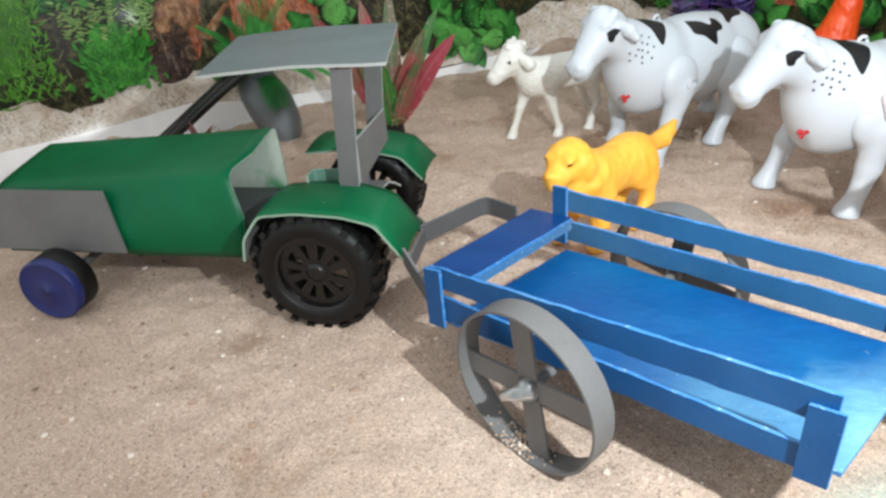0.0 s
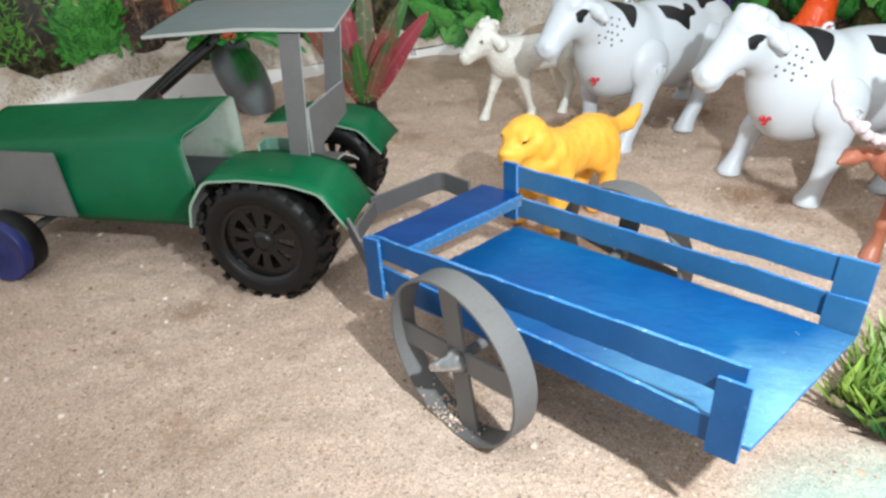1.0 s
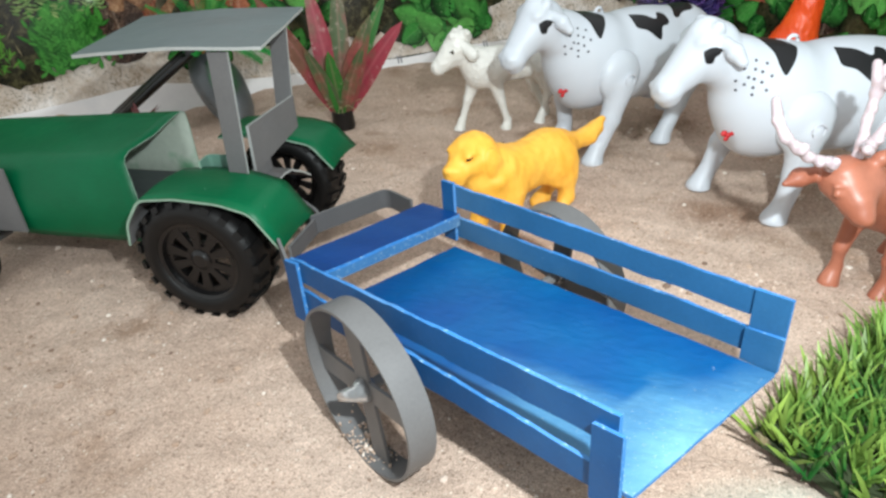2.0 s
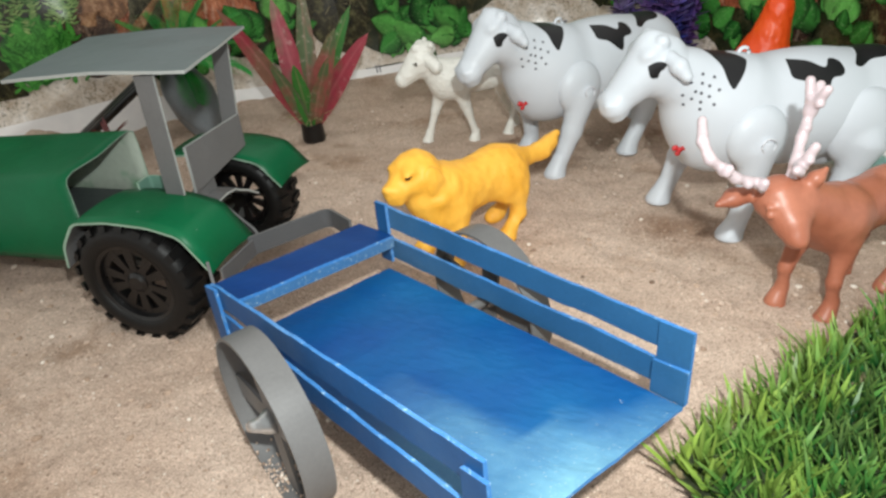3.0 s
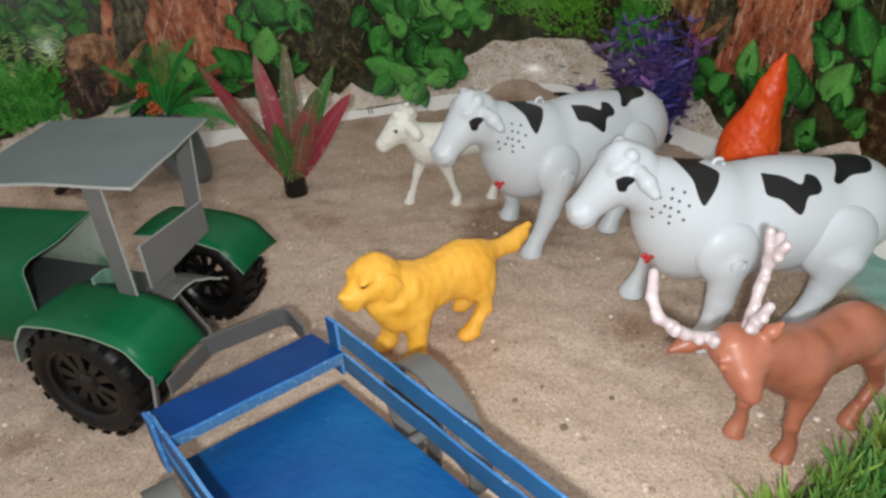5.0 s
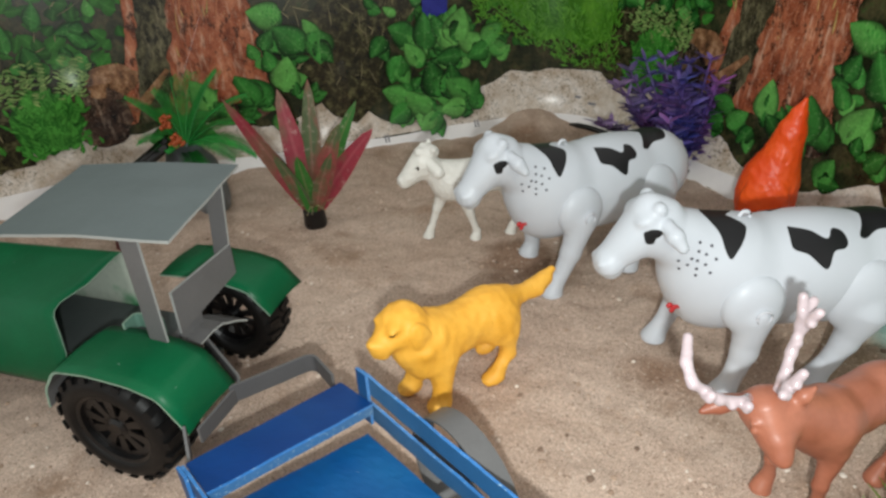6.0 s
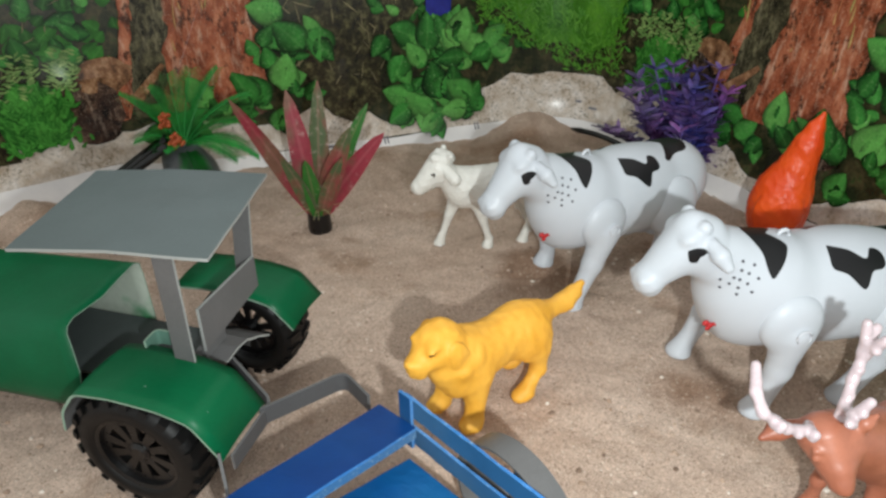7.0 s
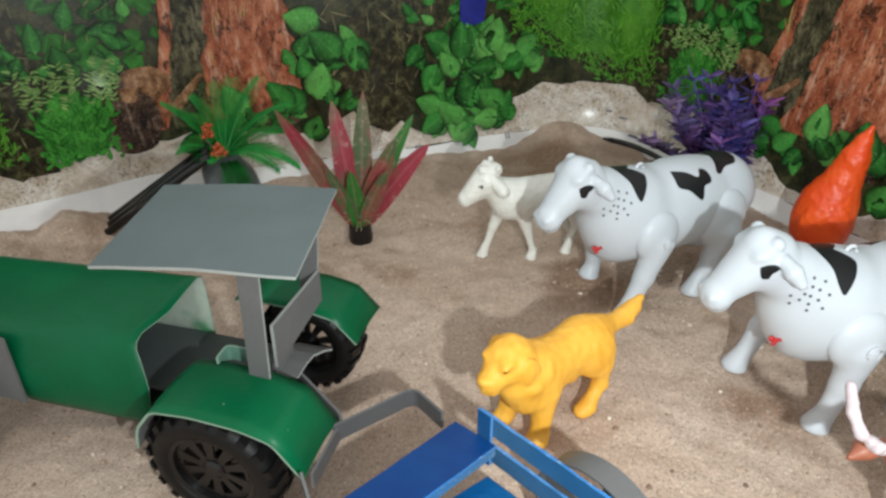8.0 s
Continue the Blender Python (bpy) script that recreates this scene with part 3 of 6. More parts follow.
def tr(a, b, c):
    """Trailer metres: a to the rear, b across from the side nearer the walk, c up from the near rail's top."""
    return TRAILER + a * AX + b * AY + Vector((0, 0, c + 0.064 * b + a * (0.094 - 0.6 * b)))


def fray(bm, cuts=44):
    """Subdivides a board's long edges, bows it a little and frays it: hand-cut card."""
    bmesh.ops.subdivide_edges(bm, edges=[e for e in bm.edges if e.calc_length() > 0.05], cuts=cuts)
    for v in bm.verts:
        v.co += Vector((0, 0, 0.0007 * noise.noise(v.co * 60) + 0.0005 * noise.noise(v.co * 420))) + 0.0004 * noise.noise_vector(v.co * 45)
    return bm


def slab(a0, a1, b0, b1, c0, c1, mats=None):
    """A board in the trailer's own metres."""
    bm = bmesh.new()
    hexa(bm, [tr(a0, b0, c0), tr(a1, b0, c0), tr(a1, b1, c0), tr(a0, b1, c0), tr(a0, b0, c1), tr(a1, b0, c1), tr(a1, b1, c1), tr(a0, b1, c1)], mats=mats)
    return fray(bm)


def plank(front, rear, b0, b1, mats):
    """A board along a side, from (a, low, high) at its front to (a, low, high) at its rear."""
    (a0, l0, h0), (a1, l1, h1) = front, rear
    bm = bmesh.new()
    hexa(bm, [tr(a0, b0, l0), tr(a1, b0, l1), tr(a1, b1, l1), tr(a0, b1, l0), tr(a0, b0, h0), tr(a1, b0, h1), tr(a1, b1, h1), tr(a0, b1, h0)], mats=mats)
    return fray(bm)


def build_trailer():
    t = thing("toy_trailer", "blue painted card trailer with slatted sides, hitched behind the tractor", "trailer", place=pose(0.085, 0.27, 0))
    inv = t.matrix_world.inverted()

    def add(name, bm, mats, label="", smooth=False, parent=None):
        bm.transform(inv)
        return part(name, bm, mats, parent or t, label, smooth)

    tops = [0, 1, 0, 1, 0, 1]
    # the floor, a little short of the far side, with sand dust on its open end
    plan = ((0.009, 0.001), (0.199, 0.001), (0.197, 0.0960), (0.0150, 0.0925))
    bm = bmesh.new()
    hexa(bm, [tr(p, q, r) for r in (-0.0352, -0.0332) for p, q in plan], mats=[0, 0, 1, 1, 1, 1])
    bmesh.ops.subdivide_edges(bm, edges=[e for e in bm.edges if e.calc_length() > 0.05], cuts=44, use_grid_fill=True)
    dust = bm.verts.layers.float.new("dust")
    for v in bm.verts:
        a, b = (v.co - TRAILER).dot(AX), (v.co - TRAILER).dot(AY)
        n = noise.noise(v.co * 28) + 0.5 * noise.noise(v.co * 80)
        v[dust] = max(0.0, min(1.0, 0.5 * (a - 0.085) / 0.09 - 1.6 * max(0.0, b - 0.045) / 0.05 * (1 if a < 0.17 else 0.4) + 0.12 * n + (0.35 if a > 0.18 else 0.0) * (a - 0.18) / 0.02))
        v.co.z += 0.0007 * noise.noise(v.co * 60) + 0.0003 * noise.noise(v.co * 300)
    add("floor_panel", bm, [BLUE_FLOOR, BLUE_EDGE], "bright blue floor panel dusted with sand")
    board = [(-0.001, 0.001, -0.0015), (0.0265, 0.001, -0.0015), (0.0140, 0.0985, -0.0150), (-0.0140, 0.0955, -0.0150)]
    bm = bmesh.new()
    hexa(bm, [tr(p, q, r - 0.0018) for p, q, r in board] + [tr(p, q, r) for p, q, r in board], mats=[0, 0, 1, 1, 1, 1])
    bmesh.ops.subdivide_edges(bm, edges=[e for e in bm.edges if e.calc_length() > 0.05], cuts=7)
    for v in bm.verts:
        v.co.z += 0.0008 * noise.noise(v.co * 45)
    add("front_board", bm, [NAVY, BLUE_EDGE], "darker blue front board")
    bm = bmesh.new()
    hexa(bm, [tr(p, q, r) for r0 in (-0.0078, -0.0019) for p, q, r in ((0.0251, 0.001, -0.0015 + r0), (0.0264, 0.001, -0.0015 + r0), (0.0139, 0.0985, -0.0150 + r0), (0.0126, 0.0985, -0.0150 + r0))], mats=[0, 1, 0, 0, 0, 0])
    add("board_lip", bm, [LIP, BLUE_EDGE], "narrow scraped lip under the front board")
    for front, rear, b0 in (((0.002, -0.0110, 0.0010), (0.194, -0.0125, 0.0018), -0.0020), ((0.002, -0.0300, -0.0155), (0.189, -0.0368, -0.0248), -0.0020),
                            ((0.002, -0.0125, 0.0006), (0.190, -0.0125, -0.0004), 0.1003), ((0.002, -0.0320, -0.0195), (0.186, -0.0312, -0.0186), 0.1003)):
        add("side_rail", plank(front, rear, b0, b0 + 0.0017, tops), [DUSTY if b0 > 0.05 else BLUE, BLUE_EDGE])
    for a, b0, w, low, high in ((0.000, -0.0039, 0.0115, -0.0350, 0.0004), (0.1855, -0.0039, 0.0115, -0.0395, -0.0045), (0.000, 0.0984, 0.0095, -0.0345, 0.0024), (0.182, 0.0984, 0.0145, -0.0345, 0.0010)):
        add("post", slab(a, a + w, b0, b0 + 0.0018, low, high, [1, 1, 0, 1, 0, 1]), [DUSTY if a > 0.1 and b0 > 0.05 else BLUE, BLUE_EDGE])
    # a short block glued over the foot of the far rear post, with a scuffed top
    bm = slab(0.1815, 0.1970, 0.0968, 0.0984, -0.0340, -0.0170, [1, 1, 0, 1, 0, 1])
    add("post_block", bm, [DUSTY, BLUE_EDGE], "short blue block with a pale scuffed top")
    # axle, wheels of bent grey card
    add("axle", tube(bmesh.new(), [tr(0.079, -0.021, -0.0365), tr(0.0735, 0.118, -0.0405)], [0.0028] * 2, 10), GREY)
    for b, s, a, c, r in ((-0.017, -1, 0.079, -0.0365, 0.0415), (0.1125, 1, 0.0735, -0.0405, 0.0400)):
        centre = tr(a, b, c)
        turn = Matrix.Translation(centre) @ Vector((AY.x * s, AY.y * s, 0)).to_track_quat("X", "Z").to_matrix().to_4x4()
        hub = tube(bmesh.new(), [turn @ Vector((-0.003, 0, 0)), turn @ Vector((0.002, 0, 0)), turn @ Vector((0.0045, 0.0005, 0.0005)), turn @ Vector((0.0065, 0.001, 0.001))], [0.0050, 0.0058, 0.0044, 0.0028], 12)
        for v in hub.verts:
            v.co += 0.0012 * noise.noise_vector(v.co * 400)
        wheel = add("wheel", hub, GLUE, "grey card wheel with four flat spokes", True)
        if s < 0:
            lump = tube(bmesh.new(), [centre - AY * o - AX * b + Vector((0, 0, h)) for o, b, h in ((0.001, -0.001, 0.001), (0.004, 0.000, 0.000), (0.0065, 0.002, -0.0012), (0.0075, 0.0055, -0.0028), (0.0070, 0.0085, -0.0055), (0.0065, 0.0098, -0.0080))], [0.0034, 0.0036, 0.0034, 0.0030, 0.0026, 0.0012], 14)
            for v in lump.verts:
                v.co += 0.0011 * noise.noise_vector(v.co * 260)
            add("glue", lump, GLUE, "curled lump of cloudy hot glue", True, wheel)
        w = 0.0135
        add("rim", lathe(bmesh.new(), [(r, -w / 2), (r, w / 2), (r - 0.0014, w / 2), (r - 0.0014, -w / 2)], turn, 112, close=True), GREY, "bent grey card rim", False, wheel)
        for k in range(4):
            a = radians(8 + 90 * k)
            y, z = Vector((0, math.cos(a), math.sin(a))), Vector((0, -math.sin(a), math.cos(a)))
            bm = bmesh.new()
            lo, hi, half, th = 0.001, r - 0.0015, 0.0055, 0.0008
            ex = Vector((1, 0, 0))
            hexa(bm, [turn @ (y * p + z * q + ex * e) for e in (-th, th) for p, q in ((lo, -half), (hi, -half * 1.15), (hi, half * 1.15), (lo, half))])
            add("spoke", bm, GREY, "", False, wheel)
    bm = ribbon(bmesh.new(), rounded([(-0.0350, 0.3720, 0.0400), (0.0065, 0.4065, 0.0415), (0.0260, 0.3860, 0.0430)], 0.007), 0.0, 0.0125, 0.0016)
    add("drawbar", bm, [HITCH, GREY], "bent grey card drawbar")
    bm = ribbon(bmesh.new(), rounded([(-0.0405, 0.3310, 0.050), (-0.0245, 0.3040, 0.038)], 0.005), 0.0, 0.011, 0.0016)
    add("drawbar", bm, [HITCH, GREY], "short grey card drawbar")
    return t


build_trailer()

# ---- the green tractor ----
FWD, LAT = Vector((-0.985, 0.170, 0)), Vector((0.170, 0.985, 0))
TRACTOR = Vector((-0.0923, 0.3477, 0))


def tc(p, q, z):
    """Tractor metres: p ahead of the rear axle, q across from the nearer wheel's outer face, z up."""
    return TRACTOR + float(p) * FWD + float(q) * LAT + Vector((0, 0, z))


def sheet_solid(rows, thick, out_mat=0, in_mat=1, edge_mat=2):
    """A thin sheet with depth, from rows of points; its second skin lies thick below along the mean normal."""
    bm = bmesh.new()
    n, m = len(rows), len(rows[0])
    normals = [[None] * m for _ in range(n)]
    for i in range(n):
        for j in range(m):
            a = rows[min(i + 1, n - 1)][j] - rows[max(i - 1, 0)][j]
            b = rows[i][min(j + 1, m - 1)] - rows[i][max(j - 1, 0)]
            normals[i][j] = a.cross(b).normalized()
    top = [[bm.verts.new(p) for p in row] for row in rows]
    low = [[bm.verts.new(p - normals[i][j] * thick) for j, p in enumerate(row)] for i, row in enumerate(rows)]
    for i in range(n - 1):
        for j in range(m - 1):
            bm.faces.new((top[i][j], top[i + 1][j], top[i + 1][j + 1], top[i][j + 1])).material_index = out_mat
            f = bm.faces.new((low[i][j], low[i][j + 1], low[i + 1][j + 1], low[i + 1][j]))
            f.material_index = in_mat
    ring = [(i, 0) for i in range(n)] + [(n - 1, j) for j in range(1, m)] + [(i, m - 1) for i in range(n - 2, -1, -1)] + [(0, j) for j in range(m - 2, 0, -1)]
    for (i, j), (k, l) in zip(ring, ring[1:] + ring[:1]):
        bm.faces.new((top[k][l], top[i][j], low[i][j], low[k][l])).material_index = edge_mat
    bmesh.ops.recalc_face_normals(bm, faces=bm.faces[:])
    return bm


def box(p0, p1, q0, q1, z0, z1):
    bm = bmesh.new()
    hexa(bm, [tc(p0, q0, z0), tc(p1, q0, z0), tc(p1, q1, z0), tc(p0, q1, z0), tc(p0, q0, z1), tc(p1, q0, z1), tc(p1, q1, z1), tc(p0, q1, z1)])
    return bm


def build_wheel(add, inv, q0, s, p=0.0, z=0.0375, w=0.031, r=0.0385, size=1.07, deep=0.0):
    """A rear wheel: knobbed tyre on a spoked black rim. q0: its outer face; s: the way from the face inwards."""
    turn = Matrix.Translation(tc(p, q0, z)) @ (LAT * -s).to_track_quat("X", "Z").to_matrix().to_4x4() @ Matrix.Diagonal((1.0, size, size, 1.0))
    wheel = add("wheel", lathe(bmesh.new(), [(0.0001, -0.004 - deep), (0.0050, -0.004 - deep), (0.0050, -0.022), (0.0001, -0.022)], turn, 20), BLACK_PLASTIC, "black toy wheel with knobbed tyre", True)
    prof = [(0.0235, -0.003), (0.0265, 0.0), (0.033, -0.001), (0.0362, -0.004), (0.0368, -0.009), (0.0368, -w + 0.009), (0.0362, -w + 0.004), (0.033, -w + 0.001), (0.0265, -w), (0.0235, -w + 0.003)]
    add("tyre", lathe(bmesh.new(), prof, turn, 48, close=True), RUBBER, "knobbed black rubber tyre", True, wheel)
    for side in (0, 1):
        x0, x1 = (-0.0005, -0.0135) if side == 0 else (-w + 0.0005, -w + 0.0135)
        mesh = None
        for k in range(21):
            a = 2 * math.pi * (k + 0.5 * side) / 21
            place = inv @ turn @ Matrix.Rotation(a, 4, "X")
            if mesh is None:
                bm = bmesh.new()
                c = []
                for rr, cut in ((0.0345, 0.0), (r + 0.0004, 0.0012)):
                    for x, d in ((x0, -0.085), (x1, -0.045), (x1, 0.075), (x0, 0.045)):
                        xx = x + math.copysign(cut, x1 - x0) if x == x0 else x
                        c.append(Vector((xx, (rr - (cut if x == x0 else 0)) * math.cos(d), (rr - (cut if x == x0 else 0)) * math.sin(d))))
                hexa(bm, c)
                bmesh.ops.recalc_face_normals(bm, faces=bm.faces[:])
                lug = part("lug", bm, RUBBER, wheel)
                mesh = lug.data
            else:
                lug = new("lug", mesh)
                lug.parent = wheel
            lug.matrix_basis = place
    bm = lathe(bmesh.new(), [(0.0245, -0.002), (0.0225, -0.003), (0.0215, -0.010 - deep), (0.0235, -0.020 - deep * 0.5), (0.0245, -0.020 - deep * 0.5)], turn, 40, close=True)
    lathe(bm, [(0.0001, -0.0035 - deep), (0.004, -0.0035 - deep), (0.0062, -0.005 - deep), (0.0065, -0.012 - deep), (0.0001, -0.012 - deep)], turn, 20)
    for r0, r1 in ((0.0040, 0.0090), (0.0182, 0.0230)):
        lathe(bm, [(r0, -0.0058 - deep), (r1, -0.0056 - deep), (r1, -0.0074 - deep), (r0, -0.0074 - deep)], turn, 40, close=True)
    for k in range(5):
        for d in (-0.34, 0.34):
            a = 2 * math.pi * k / 5 + d
            y, zz = Vector((0, math.cos(a), math.sin(a))), Vector((0, -math.sin(a), math.cos(a)))
            hexa(bm, [turn @ (y * rr + zz * h + Vector((x - deep, 0, 0))) for x in (-0.0074, -0.0055) for rr, h in ((0.005, -0.0016), (0.0222, -0.0034), (0.0222, 0.0034), (0.005, 0.0016))])
    bmesh.ops.recalc_face_normals(bm, faces=bm.faces[:])
    add("rim", bm, BLACK_PLASTIC, "glossy black spoked rim", False, wheel)


def build_tractor():
    t = thing("toy_tractor", "handmade green and grey card tractor with black rear tyres", "tractor", place=pose(-0.14, 0.41, 0))
    inv = t.matrix_world.inverted()

    def add(name, bm, mats, label="", smooth=False, parent=None):
        bm.transform(inv)
        return part(name, bm, mats, parent or t, label, smooth)

    # hood: one bent sheet, open behind
    arch = []
    q0, q1 = 0.022, 0.098
    section = [(q0 + 0.003, 0.030), (q0 + 0.001, 0.036), (q0 + 0.001, 0.046), (q0 + 0.004, 0.060), (q0 + 0.009, 0.074), (q0 + 0.0115, 0.0815), (q0 + 0.014, 0.0850), (q0 + 0.020, 0.0872), (0.060, 0.0910), (0.080, 0.0945), (q1 - 0.006, 0.0960), (q1 - 0.001, 0.0935), (q1, 0.084), (q1, 0.060), (q1, 0.034)]
    for k in range(19):
        f = k / 18
        row = []
        for j, (q, z) in enumerate(section):
            rear = 0.0660 + 0.006 * max(0, (z - 0.06) / 0.03) - 0.004 * math.sin(math.pi * min(1, max(0, (z - 0.03) / 0.05))) if q < 0.05 else 0.0645
            p = rear + (0.250 - rear) * f
            qq = 0.058 + (q - 0.058) * (1.0 + 0.02 * f) - 0.004 * f
            zz = z - 0.010 * f * max(0, (z - 0.05) / 0.045)
            if z < 0.05 and q < 0.05 and p > 0.15:
                zz = max(zz, 0.031)
            row.append(tc(p, qq, zz))
        arch.append(row)
    bm = sheet_solid([r[::-1] for r in arch], 0.0008, 0, 1, 2)
    hood = add("hood", bm, [GREEN, PRIMER, GREEN_EDGE], "green painted bent hood, whitish inside")
    for f in hood.data.polygons:
        f.use_smooth = True
    # grey side panel near the nose, the nose itself and the belly plate
    grille = bmesh.new()
    hexa(grille, [tc(p, q + d, z) for z, q, rear in ((0.036, 0.0150, 0.150), (0.0775, 0.0235, 0.160)) for p, d in ((rear, 0), (0.256, 0), (0.256, 0.0016), (rear, 0.0016))])
    bmesh.ops.recalc_face_normals(grille, faces=grille.faces[:])
    add("grille", grille, GREY, "flat grey side grille")
    nose = bmesh.new()
    hexa(nose, [tc(0.241, 0.024, 0.032), tc(0.243, 0.024, 0.032), tc(0.243, 0.092, 0.032), tc(0.241, 0.092, 0.032), tc(0.247, 0.036, 0.076), tc(0.249, 0.036, 0.076), tc(0.249, 0.092, 0.082), tc(0.247, 0.092, 0.082)])
    add("nose_plate", nose, GREEN)
    add("chassis", box(-0.004, 0.240, 0.034, 0.090, 0.024, 0.029), DARK_CARD)
    add("cab_floor", box(0.000, 0.200, 0.0385, 0.0955, 0.0460, 0.0480), DARK_CARD, "flat dark grey deck running into the hood")
    # fenders
    prof = [(0.0505, 0.046), (0.0475, 0.061), (0.0345, 0.0775), (0.010, 0.0800), (-0.018, 0.0785), (-0.0375, 0.0735), (-0.0530, 0.0515)]
    for qa, qb, shift, low in ((-0.005, 0.040, 0.0, 0.0), (0.106, 0.150, 0.0155, 0.22)):
        pts = [(c.x, c.y) for c in rounded([Vector((p, z, 0)) for p, z in (prof[2:] if low else prof)], 0.005)]
        rows = [[tc(p + shift, qa + (qb - qa) * j / 6, z - low * max(0, z - 0.0515) + 0.002 * math.sin(math.pi * j / 6)) for j in range(7)] for p, z in pts]
        fender = add("fender", sheet_solid(rows, 0.0016, 0, 1, 2), [GREEN, GREY, GREEN_EDGE], "green bent fender with a pale raw edge")
        for f in fender.data.polygons:
            f.use_smooth = len(f.vertices) == 4 and f.material_index == 0
    bm = bmesh.new()
    hexa(bm, [tc(p, 0.036 + d, z) for d in (0, 0.0015) for p, z in ((0.048, 0.048), (-0.050, 0.052), (-0.036, 0.070), (0.036, 0.074))])
    bmesh.ops.recalc_face_normals(bm, faces=bm.faces[:])
    add("fender_wall", bm, DARK_CARD)
    build_wheel(add, inv, -0.0065, 1, 0.0055)
    build_wheel(add, inv, 0.1420, -1, 0.006, 0.0348, size=0.965, deep=0.016)
    # front wheels from bottle caps
    for q, s in ((-0.0105, -1), (0.120, 1)):
        turn = Matrix.Translation(tc(0.195, q, 0.0215)) @ (LAT * s).to_track_quat("X", "Z").to_matrix().to_4x4() @ Matrix.Diagonal((1, 1.08, 1.08, 1))
        wheel = add("front_wheel", lathe(bmesh.new(), [(0.0001, -0.018), (0.019, -0.018), (0.0208, -0.016), (0.0208, -0.004), (0.0195, -0.002), (0.0001, -0.002)], turn, 40), RUBBER, "small front wheel with a navy cap", True)
        add("cap", lathe(bmesh.new(), [(0.0203, -0.003), (0.0206, 0.0025), (0.0195, 0.0042), (0.0188, 0.0036), (0.0012, 0.0036), (0.0008, 0.0044), (0.0001, 0.0046)], turn, 40), CAP_BLUE, "navy blue bottle cap", True, wheel)
    add("front_axle", tube(bmesh.new(), [tc(0.195, 0.000, 0.0215), tc(0.195, 0.112, 0.0215)], [0.003] * 2, 10), GREY)
    add("axle_support", box(0.186, 0.198, 0.046, 0.072, 0.0205, 0.026), GREY)
    # roof and its posts
    pts = [[None] * 9 for _ in range(9)]
    for i in range(9):
        for j in range(9):
            f, g = i / 8, j / 8
            near = Vector((-0.046 + 0.105 * f, 0.0275 - 0.018 * f, 0.1545))
            far = Vector((-0.027 + 0.1045 * f, 0.1205 - 0.0225 * f, 0.1560))
            c = near.lerp(far, g)
            pts[i][j] = tc(c.x, c.y, c.z + 0.0016 * math.sin(math.pi * f) - 0.0008 * noise.noise(Vector((f * 3, g * 3, 0))))
    bm = sheet_solid(pts, 0.0018, 0, 0, 1)
    add("roof", bm, [ROOF, GREY_EDGE], "grey card roof sheet")
    for pb, qb, zb, pt, qt, w in ((-0.0102, 0.0335, 0.074, -0.0195, 0.0265, 0.0125), (-0.0048, 0.1098, 0.0850, -0.0100, 0.1140, 0.0125)):
        bm = bmesh.new()
        th = 0.0016
        hexa(bm, [tc(pb - w / 2, qb, zb), tc(pb + w / 2, qb, zb), tc(pb + w / 2, qb + th, zb), tc(pb - w / 2, qb + th, zb), tc(pt - w / 2, qt, 0.1535), tc(pt + w / 2, qt, 0.1535), tc(pt + w / 2, qt + th, 0.1535), tc(pt - w / 2, qt + th, 0.1535)], mats=[0, 0, 0, 1, 0, 1])
        add("post", bm, [GREY, GREY_EDGE])
    # the seat: backrest board, seat plate and a small box beside it
    bm = bmesh.new()
    hexa(bm, [tc(p, q, z) for p, q, z in ((-0.0120, 0.0510, 0.0720), (-0.0100, 0.0510, 0.0720), (-0.0112, 0.1110, 0.0800), (-0.0132, 0.1110, 0.0800), (-0.0130, 0.0510, 0.1025), (-0.0110, 0.0510, 0.1025), (-0.0112, 0.1118, 0.1020), (-0.0132, 0.1118, 0.1020))], mats=[0, 1, 1, 0, 1, 0])
    add("backrest", bm, [GREY, GREY_EDGE], "grey backrest board with a pale raw edge")
    rows = [[tc(p, q, z) for q, z in ((0.054, 0.0630), (0.066, 0.0640), (0.0765, 0.0625), (0.079, 0.0605), (0.089, 0.0555), (0.100, 0.0480))] for p in (-0.022, -0.010, 0.002)]
    add("seat", sheet_solid(rows, 0.0014, 0, 0, 1), [GREY, GREY_EDGE], "small grey seat plate, bent down at one side")
    add("seat_support", box(-0.0095, -0.0078, 0.052, 0.074, 0.0480, 0.0735), GREY)
    bm = ribbon(bmesh.new(), rounded([tc(0.018, 0.037, 0.074), tc(0.019, 0.049, 0.074), tc(-0.004, 0.049, 0.074), tc(-0.004, 0.036, 0.074)], 0.004), 0.0, 0.010, 0.0014)
    add("tool_box", bm, [BOX_GREEN, GREEN_EDGE], "small pale green box")
    # the hitch strip
    bm = ribbon(bmesh.new(), rounded([tc(-0.006, 0.070, 0.0520), tc(-0.054, 0.0445, 0.0395), tc(-0.0550, 0.000, 0.0410)], 0.006), 0.0, 0.0105, 0.0016)
    add("hitch", bm, [HITCH, GREY], "bent grey card hitch")
    return t


build_tractor()


